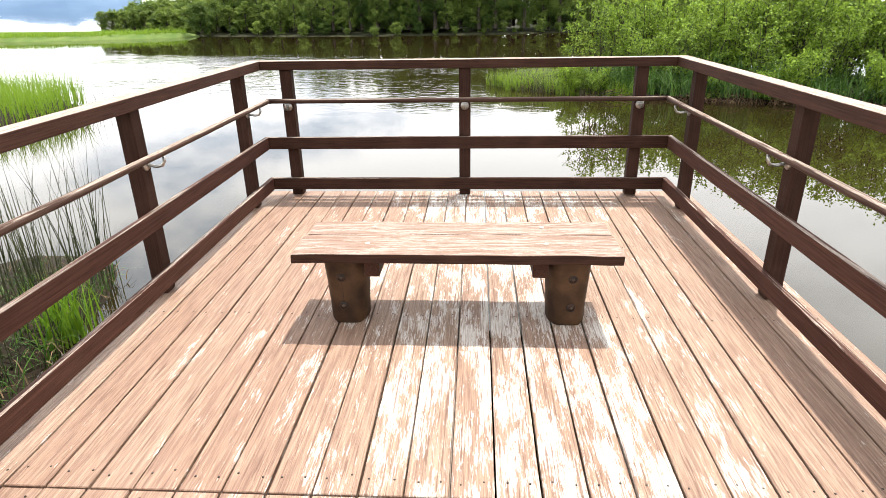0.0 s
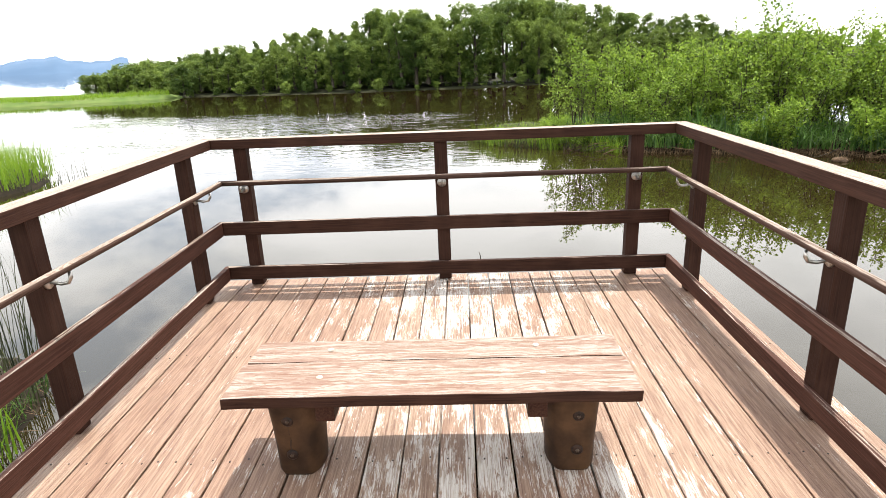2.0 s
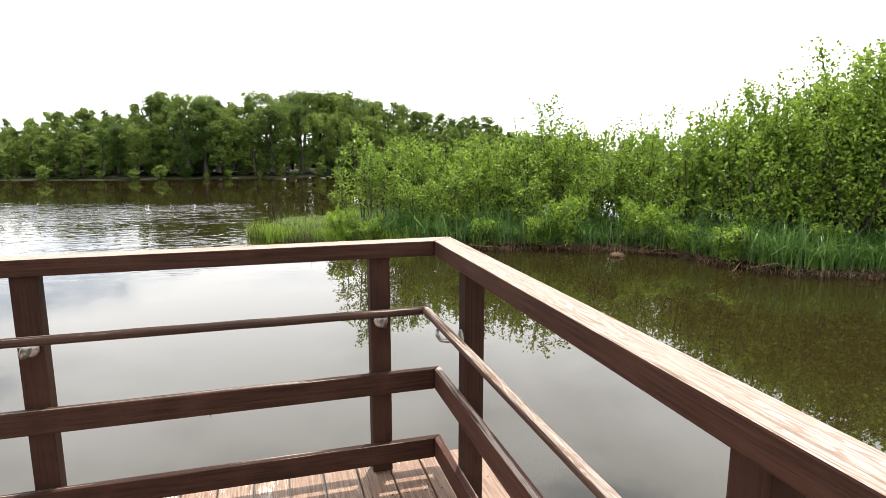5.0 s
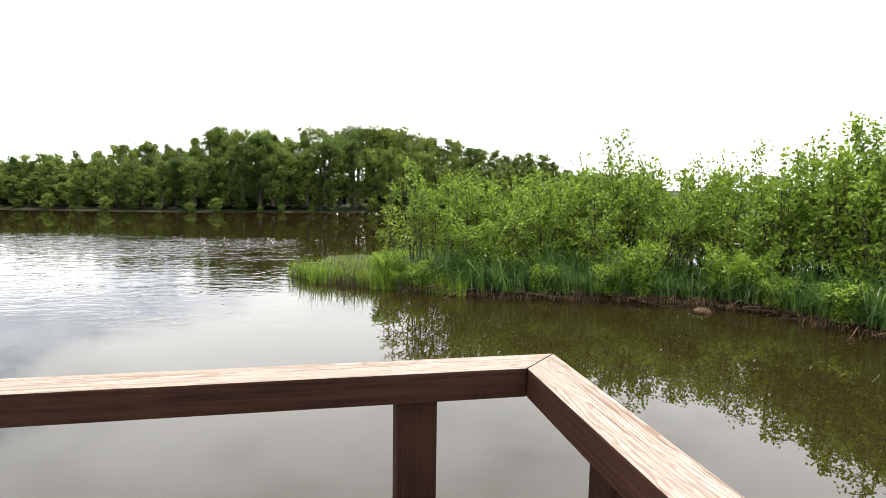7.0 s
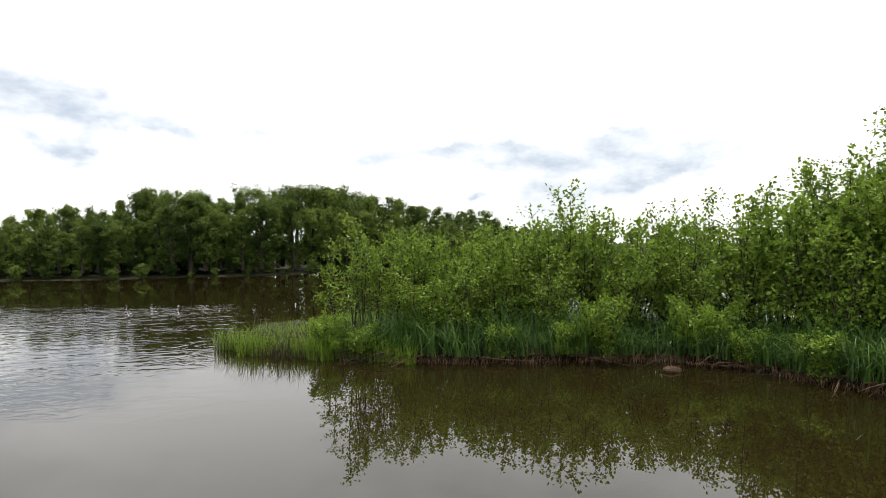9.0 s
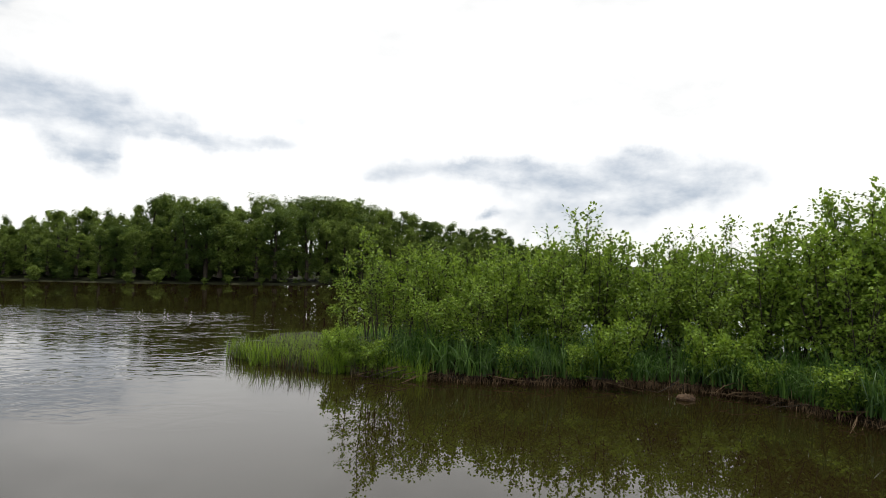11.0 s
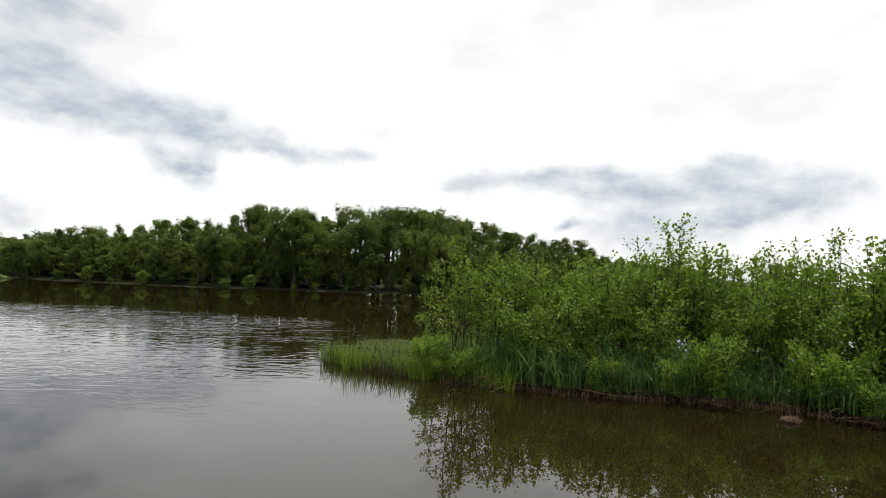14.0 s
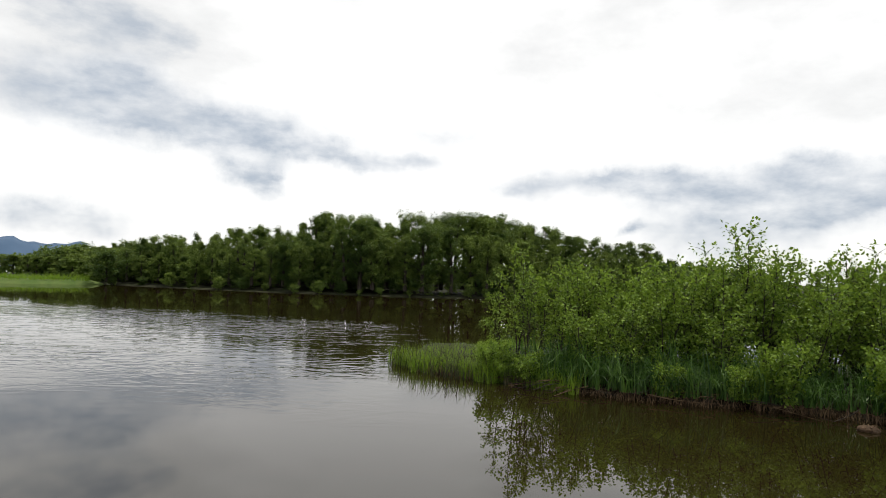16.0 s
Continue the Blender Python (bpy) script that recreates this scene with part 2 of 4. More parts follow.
def leafy(name, a, c, third, through_light=0.45, rough=0.42, gloss=0.22, dark_trees=0.0, shade_scale=0.0):
    """Leaves: each one its own green, with light passing through."""
    m, nt, b = mat(name)
    g = nt.nodes.new("ShaderNodeNewGeometry")
    o = nt.nodes.new("ShaderNodeObjectInfo")
    col = mixc(nt, ramp(nt, g.outputs["Random Per Island"], [(0.0, 0.0), (0.5, 0.38), (1.0, 1.0)]), a, c)
    col = mixc(nt, calc(nt, "MULTIPLY", o.outputs["Random"], 0.65), col, third)
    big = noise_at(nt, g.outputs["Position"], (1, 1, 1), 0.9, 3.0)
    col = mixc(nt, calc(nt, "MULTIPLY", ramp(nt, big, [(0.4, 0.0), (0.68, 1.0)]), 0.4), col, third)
    if shade_scale:          # shade between leaf clumps, put into the colour as dark noise patches
        clump_shade = noise_at(nt, g.outputs["Position"], (1, 1, 0.8), shade_scale, 3.0, 0.6)
        col = mixc(nt, calc(nt, "MULTIPLY", ramp(nt, clump_shade, [(0.40, 1.0), (0.56, 0.0)]), 0.62), col, (a[0] * 0.9, a[1] * 0.95, a[2]))
    if dark_trees:      # some kinds of tree are darker than the rest
        col = mixc(nt, ramp(nt, o.outputs["Random"], [(0.0, dark_trees), (0.30, dark_trees * 0.7), (0.42, 0.0)]), col, (a[0] * 1.6, a[1] * 1.6, a[2] * 1.8))
    nt.links.new(col, b.inputs["Base Color"])
    b.inputs["Roughness"].default_value = rough
    b.inputs["Specular IOR Level"].default_value = gloss
    tr = nt.nodes.new("ShaderNodeBsdfTranslucent")
    nt.links.new(mixc(nt, 0.45, col, (third[0] * 1.25, third[1] * 1.2, third[2] * 0.7)), tr.inputs["Color"])
    mx = nt.nodes.new("ShaderNodeMixShader")
    mx.inputs[0].default_value = through_light
    nt.links.new(b.outputs[0], mx.inputs[1])
    nt.links.new(tr.outputs[0], mx.inputs[2])
    nt.links.new(mx.outputs[0], nt.nodes["Material Output"].inputs[0])
    return m


def water_material():
    m, nt, b = mat("murky_water")
    g = nt.nodes.new("ShaderNodeNewGeometry")
    pos = g.outputs["Position"]
    silt = noise_at(nt, pos, (1, 1, 1), 0.12, 4.0)
    nt.links.new(mixc(nt, silt, (0.0125, 0.0091, 0.0028), (0.0215, 0.0153, 0.0052)), b.inputs["Base Color"])
    b.inputs["Roughness"].default_value, b.inputs["IOR"].default_value = 0.010, 1.42
    b.inputs["Specular IOR Level"].default_value = 0.95
    # light breeze in patches over the open lake, still water near the deck
    gust = ramp(nt, noise_at(nt, pos, (0.6, 1.6, 1.0), 0.09, 3.0), [(0.44, 0.0), (0.60, 1.0)])
    sep = nt.nodes.new("ShaderNodeSeparateXYZ")
    nt.links.new(pos, sep.inputs[0])
    drift = calc(nt, "MULTIPLY", calc(nt, "SUBTRACT", noise_at(nt, pos, (0.5, 1.0, 1.0), 0.12, 3.0), 0.5), 16.0)
    open_lake = ramp(nt, calc(nt, "MULTIPLY", calc(nt, "ADD", sep.outputs[1], drift), 0.02), [(0.26, 0.004), (0.40, 1.0), (0.54, 1.0), (0.67, 0.04)])
    lee = calc(nt, "MULTIPLY", calc(nt, "SUBTRACT", 2.5, calc(nt, "ADD", sep.outputs[0], calc(nt, "MULTIPLY", drift, 0.3))), 0.25, True)
    open_lake = calc(nt, "MULTIPLY", open_lake, lee)        # still water in the lee of the island
    small = noise_at(nt, pos, (0.95, 1.7, 1.0), 1.5, 2.0, 0.5, 1.2)
    swell = noise_at(nt, pos, (1.0, 2.0, 1.0), 0.7, 2.0)
    amp = calc(nt, "MULTIPLY", calc(nt, "ADD", calc(nt, "MULTIPLY", gust, 0.62), 0.22), open_lake)
    h = calc(nt, "ADD", calc(nt, "MULTIPLY", small, amp), calc(nt, "MULTIPLY", swell, 0.006))
    bump(nt, b, h, 0.55, 0.10)
    return m


DECK = wood_deck()
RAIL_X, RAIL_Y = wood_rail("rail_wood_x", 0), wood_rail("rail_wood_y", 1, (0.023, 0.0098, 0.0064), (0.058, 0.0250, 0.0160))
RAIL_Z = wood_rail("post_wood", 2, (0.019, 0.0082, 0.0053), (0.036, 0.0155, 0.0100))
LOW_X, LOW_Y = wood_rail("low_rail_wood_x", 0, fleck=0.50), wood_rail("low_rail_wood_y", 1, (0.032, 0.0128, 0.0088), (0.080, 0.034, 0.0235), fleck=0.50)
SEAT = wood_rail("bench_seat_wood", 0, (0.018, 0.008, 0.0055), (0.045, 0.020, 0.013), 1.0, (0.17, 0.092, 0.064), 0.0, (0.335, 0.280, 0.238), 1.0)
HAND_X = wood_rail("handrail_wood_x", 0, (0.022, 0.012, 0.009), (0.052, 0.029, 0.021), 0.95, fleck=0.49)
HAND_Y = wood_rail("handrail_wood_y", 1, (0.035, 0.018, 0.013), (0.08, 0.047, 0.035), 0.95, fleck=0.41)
LOG = plain("log_wood", (0.024, 0.0125, 0.007), (0.072, 0.037, 0.018), 7.0, 0.65, 0.0, 0.004)
STEEL = plain("dull_steel", (0.20, 0.185, 0.17), (0.46, 0.44, 0.42), 30.0, 0.32, 1.0)
RUST = plain("rusty_bolt", (0.012, 0.009, 0.008), (0.05, 0.025, 0.015), 60.0, 0.6, 0.6)
BOLTHEAD = plain("bolt_head", (0.03, 0.016, 0.010), (0.10, 0.07, 0.05), 60.0, 0.5, 0.5)
MUD = plain("bank_mud", (0.008, 0.006, 0.0035), (0.026, 0.018, 0.010), 5.0, 0.85, 0.0, 0.03)
BED = plain("lake_bed_mud", (0.03, 0.025, 0.015), (0.06, 0.05, 0.03), 2.0, 0.9)
MEADOW = plain("meadow_ground", (0.07, 0.12, 0.025), (0.13, 0.17, 0.05), 0.8, 0.9, 0.0, 0.05)
BARK = plain("bark", (0.022, 0.018, 0.014), (0.075, 0.062, 0.048), 14.0, 0.85, 0.0, 0.006)
STRAW = plain("dry_stems", (0.050, 0.028, 0.015), (0.21, 0.142, 0.080), 5.0, 0.8)
RUSH = plain("rush_stems", (0.026, 0.034, 0.014), (0.075, 0.078, 0.036), 4.0, 0.7)
NEST = plain("dead_reed_clump", (0.035, 0.022, 0.014), (0.11, 0.07, 0.042), 12.0, 0.85, 0.0, 0.02)
# far-shore ground with the trees' shade put into its dark colour
SHADED_FLOOR = plain("shaded_woodland_floor", (0.012, 0.013, 0.006), (0.035, 0.036, 0.016), 1.5, 0.9, 0.0, 0.05)
# blue distance haze is put straight into the hills' base colour
HILL = plain("hazy_hills", (0.055, 0.098, 0.165), (0.085, 0.135, 0.21), 0.01, 0.95)
LEAF = leafy("alder_leaves", (0.030, 0.072, 0.008), (0.395, 0.540, 0.085), (0.25, 0.372, 0.050), 0.36, 0.45, 0.15, shade_scale=5.0)
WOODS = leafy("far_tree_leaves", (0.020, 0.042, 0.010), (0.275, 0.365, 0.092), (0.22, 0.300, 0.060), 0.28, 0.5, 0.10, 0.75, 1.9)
REED = leafy("reed_blades", (0.010, 0.032, 0.010), (0.135, 0.235, 0.048), (0.055, 0.125, 0.020), 0.28, 0.4, 0.15)
GRASS = leafy("bright_grass", (0.070, 0.170, 0.012), (0.200, 0.340, 0.030), (0.20, 0.30, 0.03), 0.4)


# ---- mesh helpers ----
def part(name, bm, material, parent=None, label=""):
    me = bpy.data.meshes.new(name)
    bmesh.ops.recalc_face_normals(bm, faces=bm.faces)
    bm.to_mesh(me)
    bm.free()
    me.materials.append(material)
    ob = new(name, me)
    if parent:
        ob.parent = parent
    if label:
        ob["label"] = label
    return ob


def block(size, centre=(0, 0, 0), bevel=0.006, seg=2):
    bm = bmesh.new()
    bmesh.ops.create_cube(bm, size=1.0)
    bmesh.ops.scale(bm, vec=size, verts=bm.verts)
    if bevel:
        bmesh.ops.bevel(bm, geom=bm.edges[:], offset=bevel, segments=seg, affect="EDGES", profile=0.6)
    bmesh.ops.translate(bm, vec=centre, verts=bm.verts)
    return bm


def merge(into, other):
    me = bpy.data.meshes.new("tmp")
    other.to_mesh(me)
    other.free()
    into.from_mesh(me)
    bpy.data.meshes.remove(me)
    return into


def tube(points, radii, sides=8):
    """Vertices and faces of a bent, tapered, closed tube."""
    vs, fs = [], []
    pts = [Vector(p) for p in points]
    for i, p in enumerate(pts):
        way = (pts[min(i + 1, len(pts) - 1)] - pts[max(i - 1, 0)]).normalized()
        q = way.to_track_quat("Z", "Y")
        for s in range(sides):
            a = 2 * math.pi * s / sides
            vs.append(p + q @ Vector((math.cos(a) * radii[i], math.sin(a) * radii[i], 0)))
    for i in range(len(pts) - 1):
        for s in range(sides):
            t = (s + 1) % sides
            fs.append((i * sides + s, i * sides + t, (i + 1) * sides + t, (i + 1) * sides + s))
    fs.append(tuple(reversed(range(sides))))
    fs.append(tuple(range((len(pts) - 1) * sides, len(pts) * sides)))
    return vs, fs


def mesh_of(name, pieces, material, parent=None, smooth=True):
    vs, fs = [], []
    for v, f in pieces:
        k = len(vs)
        vs.extend(v)
        fs.extend(tuple(i + k for i in q) for q in f)
    me = bpy.data.meshes.new(name)
    me.from_pydata([tuple(v) for v in vs], [], fs)
    me.materials.append(material)
    if smooth:
        me.polygons.foreach_set("use_smooth", [True] * len(me.polygons))
    ob = new(name, me)
    if parent:
        ob.parent = parent
    return ob


def leaf_mesh(name, spots, ways, lengths, widths, material, rng):
    """One mesh of many small folded leaves: a place, a way, a length and a width for each."""
    n = len(spots)
    ways = ways / np.maximum(np.linalg.norm(ways, axis=1, keepdims=True), 1e-6)
    ref = rng.normal(size=(n, 3)) * 0.55 + np.array([0, 0, 1.0])
    side = np.cross(ways, ref)
    side /= np.maximum(np.linalg.norm(side, axis=1, keepdims=True), 1e-6)
    up = np.cross(side, ways)
    L, W = lengths[:, None], widths[:, None]
    v = np.empty((n, 4, 3))
    v[:, 0] = spots
    v[:, 1] = spots + ways * L * 0.5 + side * W * 0.5 + up * W * 0.18
    v[:, 2] = spots + ways * L
    v[:, 3] = spots + ways * L * 0.5 - side * W * 0.5 + up * W * 0.18
    k = np.arange(n)[:, None] * 4
    f = np.concatenate([k + [0, 1, 2], k + [0, 2, 3]], axis=1).reshape(-1, 3)
    me = bpy.data.meshes.new(name)
    me.from_pydata(v.reshape(-1, 3).tolist(), [], f.tolist())
    me.materials.append(material)
    return me


def blade_mesh(name, base, height, width, lean, material, rng, droop=0.35, segs=3):
    """One mesh of many grass blades that bend over: base places (n x 3), heights, widths, leans."""
    n = len(base)
    a = rng.uniform(0, 2 * math.pi, n)
    way = np.stack([np.cos(a), np.sin(a), np.zeros(n)], 1)
    b = a + rng.uniform(0.9, 2.2, n)
    side = np.stack([np.cos(b), np.sin(b), np.zeros(n)], 1)
    rows = segs * 2 + 1
    v = np.empty((n, rows, 3))
    for s in range(segs + 1):
        t = s / segs
        mid = base + way * (lean * height * (t ** 1.8))[:, None] * 1.0
        mid[:, 2] += height * (t - droop * lean * t ** 3)
        w = (width * (1 - t) ** 0.6)[:, None] * 0.5
        if s < segs:
            v[:, 2 * s], v[:, 2 * s + 1] = mid - side * w, mid + side * w
        else:
            v[:, 2 * s] = mid
    k = np.arange(n)[:, None] * rows
    f = []
    for s in range(segs - 1):
        f += [k + [2 * s, 2 * s + 1, 2 * s + 3], k + [2 * s, 2 * s + 3, 2 * s + 2]]
    f.append(k + [2 * segs - 2, 2 * segs - 1, 2 * segs])
    f = np.concatenate(f, axis=1).reshape(-1, 3)
    me = bpy.data.meshes.new(name)
    me.from_pydata(v.reshape(-1, 3).tolist(), [], f.tolist())
    me.materials.append(material)
    return me


def thing(name, label, category, group="", at=(0, 0, 0)):
    e = new(name)
    e.location = at
    return tagged(e, label, category, group)


# ---- water, lake bed, land ----
WATER = -0.80
me = bpy.data.meshes.new("water")
S = 2600.0
me.from_pydata([(-S, -S, WATER), (S, -S, WATER), (S, S, WATER), (-S, S, WATER)], [], [(0, 1, 2, 3)])
me.materials.append(water_material())
tagged(new("water", me), "still brown-green lake water mirroring the cloudy sky", "water", kind="structure")
me = bpy.data.meshes.new("ground")
me.from_pydata([(-S, -S, -2.6), (S, -S, -2.6), (S, S, -2.6), (-S, S, -2.6)], [], [(0, 1, 2, 3)])
me.materials.append(BED)
tagged(new("ground", me), "dark muddy lake bed below the water", "lake bed", kind="structure")


def smooth_line(points, step=0.35):
    out = []
    n = len(points)
    for i in range(n):
        p0, p1, p2, p3 = (Vector(points[(i + k) % n]) for k in (-1, 0, 1, 2))
        m = max(2, int((p2 - p1).length / step))
        for j in range(m):
            t = j / m
            out.append(0.5 * ((2 * p1) + (p2 - p0) * t + (2 * p0 - 5 * p1 + 4 * p2 - p3) * t * t + (3 * p1 - p0 - 3 * p2 + p3) * t ** 3))
    return out


def land(name, outline, rise, inset, material, label, category, step=0.5, rough=0.05):
    """Low land in the water: a muddy bank that rises from below the surface to a bumpy top."""
    line = smooth_line([(x, y, 0) for x, y in outline], step)
    n = len(line)
    cx = sum((p.x for p in line)) / n
    cy = sum((p.y for p in line)) / n
    rings = []
    for d, z in ((-0.6, -0.7), (0.0, -0.06), (0.25, rise * 0.35), (inset, rise), (inset * 2.2, rise * 1.15)):
        ring = []
        for i, p in enumerate(line):
            t = line[(i + 1) % n] - line[i - 1]
            nrm = Vector((-t.y, t.x, 0)).normalized()
            w = noise.noise(Vector((p.x * 1.7, p.y * 1.7, 3.0))) * rough * 3
            q = p + nrm * (d + w)
            ring.append((q.x, q.y, WATER + z + noise.noise(Vector((p.x * 2.3, p.y * 2.3, d))) * rough))
        rings.append(ring)
    vs = [v for r in rings for v in r] + [(cx, cy, WATER + rise * 1.2)]
    fs = []
    for r in range(len(rings) - 1):
        for i in range(n):
            j = (i + 1) % n
            fs.append((r * n + i, r * n + j, (r + 1) * n + j, (r + 1) * n + i))
    last = (len(rings) - 1) * n
    fs += [(last + i, last + (i + 1) % n, len(vs) - 1) for i in range(n)]
    me = bpy.data.meshes.new(name)
    me.from_pydata(vs, [], fs)
    me.materials.append(material)
    me.polygons.foreach_set("use_smooth", [True] * len(fs))
    return tagged(new(name, me), label, category, kind="structure")


ISLAND = [(0.7, 18.3), (1.35, 17.0), (2.1, 16.5), (3.1, 16.05), (4.0, 15.3), (5.0, 14.8), (6.3, 14.4), (7.3, 14.2), (8.3, 13.8), (9.3, 12.9),
          (9.55, 11.6), (9.9, 10.7), (11.2, 9.9), (13.5, 8.6), (18.0, 7.0), (26.0, 7.0), (27.0, 12.0), (20.0, 14.6), (14.0, 15.8), (9.5, 18.0), (5.0, 19.4), (1.5, 20.2)]
land("ground_island", ISLAND, 0.28, 0.5, MUD, "low muddy bank of a reed-grown island in the lake", "bank")
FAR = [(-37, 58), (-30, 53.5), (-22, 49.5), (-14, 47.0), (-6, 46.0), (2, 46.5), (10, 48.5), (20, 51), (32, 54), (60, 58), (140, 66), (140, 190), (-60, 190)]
land("ground_far_shore", FAR, 0.10, 1.6, SHADED_FLOOR, "far shore of the lake, coloured dark for the shade below the woods", "shore", 2.5, 0.12)
LEFT = [(-200, 66), (-90, 50), (-52, 45.5), (-36, 44.5), (-28, 45.5), (-22.5, 48.2), (-23, 50.5), (-30, 54.0), (-60, 60), (-120, 72), (-200, 86)]
land("ground_spit", LEFT, 0.3, 1.0, MEADOW, "low grassy spit of land reaching into the lake", "shore", 2.5, 0.10)
NEARLEFT = [(-14 + 5.0 * math.cos(q * math.pi / 7), 12.9 + 3.3 * math.sin(q * math.pi / 7)) for q in range(14)]
land("ground_grass_islet", NEARLEFT, 0.16, 0.4, MUD, "small grass-covered islet standing in the lake", "bank")
REEDBANK = [(-2.7, -1.0), (-2.6, 1.5), (-2.75, 3.0), (-2.95, 4.3), (-3.3, 5.1), (-4.2, 5.2), (-5.2, 4.4), (-6.5, 2.0), (-7.0, -3.0), (-5, -6), (-3, -4)]
land("ground_reed_bank", REEDBANK, 0.10, 0.3, MUD, "matted muddy patch under the rushes beside the deck", "bank")
BEHIND = [(-40, -3.6), (-12, -3.2), (-3, -2.6), (3, -2.6), (12, -3.4), (40, -4.5), (60, -60), (-60, -60)]
land("ground_behind", BEHIND, 0.55, 0.8, MEADOW, "grassy bank from which the deck is reached", "bank", 1.5)


# ---- hazy hills far off ----
vs, fs = [], []
N = 90
for i in range(N):
    a = radians(28 + 40 * i / (N - 1))
    d = 640.0
    h = 12 + 9 * noise.noise(Vector((i * 0.11, 2.0, 0))) + 5 * noise.noise(Vector((i * 0.4, 5.0, 0)))
    h *= min(1.0, (N - 1 - i) / 12 + 0.3)
    for k, (dd, z) in enumerate(((0, -3), (60, h * 0.6), (140, h), (260, h * 0.3))):
        vs.append((-math.sin(a) * (d + dd), math.cos(a) * (d + dd), z))
for i in range(N - 1):
    for k in range(3):
        fs.append((i * 4 + k, (i + 1) * 4 + k, (i + 1) * 4 + k + 1, i * 4 + k + 1))
me = bpy.data.meshes.new("backdrop_hills")
me.from_pydata(vs, [], fs)
me.materials.append(HILL)
me.polygons.foreach_set("use_smooth", [True] * len(fs))
tagged(new("backdrop_hills", me), "hazy blue wooded hills on the horizon", "hills", kind="structure")

# ---- the deck ----
X_IN, Y_IN = 1.615, 4.66           # inner edge of the rail boards
X_POST, Y_POST = 1.692, 4.735       # middle of the posts
CAP_TOP = 1.10
Y_BACK = -2.0
POSTS_SIDE = (4.37, 2.855, 1.43, -0.04, -1.51)
POSTS_FRONT = (-1.43, 0.0, 1.375)

frame_ob = tagged(new("substructure"), "dark timber joists and piles carrying the deck over water", "substructure", kind="structure")
for x in (-1.70, -0.85, 0.0, 0.85, 1.70):
    part("joist", block((0.08, Y_POST + 0.06 - Y_BACK, 0.16), (x, (Y_POST + 0.06 + Y_BACK) / 2, -0.12), 0.004, 1), RAIL_Y, frame_ob)
for y in (-1.5, 0.6, 2.6, 4.5):
    part("bearer", block((3.44, 0.12, 0.16), (0, y, -0.284), 0.004, 1), RAIL_X, frame_ob)
    for x in (-1.55, 1.55):
        part("pile", block((0.16, 0.16, 2.24), (x, y, -1.485), 0.01, 1), RAIL_Z, frame_ob)

railing = thing("deck_railing", "brown-stained timber railing with pale worn top around the deck", "railing")


def beam(name, size, centre, material, label="", bevel=0.005):
    return part(name, block(size, centre, bevel), material, railing, label)


# boards meet in mitres at the two front corners
def mitred(name, xc, yc, z, w, h, side, material, label=""):
    """A board with a mitre: side 0 is the front one, -1 and 1 run back along the sides."""
    if side == 0:
        bm = block((2 * xc + 2.0, w, h), (0, yc, z), 0.005)
        for v in bm.verts:
            v.co.x = math.copysign(xc + (v.co.y - yc) - 0.0012 + (abs(v.co.x) - xc - 1.0), v.co.x)
    else:
        bm = block((w, yc - Y_BACK + 1.0, h), (side * xc, (yc + Y_BACK) / 2 + 0.5, z), 0.005)
        for v in bm.verts:
            if v.co.y > yc:
                v.co.y = yc + (abs(v.co.x) - xc) - 0.0012 + (v.co.y - yc - 1.0)
    return part(name, bm, material, railing, label)


CAP_W, CAP_H = 0.104, 0.068
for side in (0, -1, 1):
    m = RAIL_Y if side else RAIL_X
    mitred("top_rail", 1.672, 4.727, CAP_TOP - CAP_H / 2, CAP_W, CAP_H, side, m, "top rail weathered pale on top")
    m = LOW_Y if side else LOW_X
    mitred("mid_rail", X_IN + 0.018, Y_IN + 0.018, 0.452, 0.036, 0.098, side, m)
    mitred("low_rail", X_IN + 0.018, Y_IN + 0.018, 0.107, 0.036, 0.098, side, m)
POST = 0.092
for x in POSTS_FRONT:
    beam("post", (POST, POST - 0.01, CAP_TOP - CAP_H - 0.002), (x, Y_POST + 0.006, (CAP_TOP - CAP_H) / 2 + 0.001), RAIL_Z, "", 0.008)
for s in (-1, 1):
    for y in POSTS_SIDE:
        beam("post", (POST - 0.01, POST, CAP_TOP - CAP_H - 0.002), (s * (X_POST + 0.001), y, (CAP_TOP - CAP_H) / 2 + 0.001), RAIL_Z, "", 0.008)

# round wooden handrail on steel brackets
HR_Z, HR_R = 0.802, 0.019
HX, HY = X_IN - 0.055, Y_IN - 0.055
hand = thing("handrail", "round wooden handrail with worn finish on steel brackets", "handrail")


def wavy(a, b, n=24, seed=0.0):
    a, b = Vector(a), Vector(b)
    return [a.lerp(b, i / n) + Vector((0, 0, 0.0025 * noise.noise(Vector((i * 0.7, seed, 0))))) for i in range(n + 1)]


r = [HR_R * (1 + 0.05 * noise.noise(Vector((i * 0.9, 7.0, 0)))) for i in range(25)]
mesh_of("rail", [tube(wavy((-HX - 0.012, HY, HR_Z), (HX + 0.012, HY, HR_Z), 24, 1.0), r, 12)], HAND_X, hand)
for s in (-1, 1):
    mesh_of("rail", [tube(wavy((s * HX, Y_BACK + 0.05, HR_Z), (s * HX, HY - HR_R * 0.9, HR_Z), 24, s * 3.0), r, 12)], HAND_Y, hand)


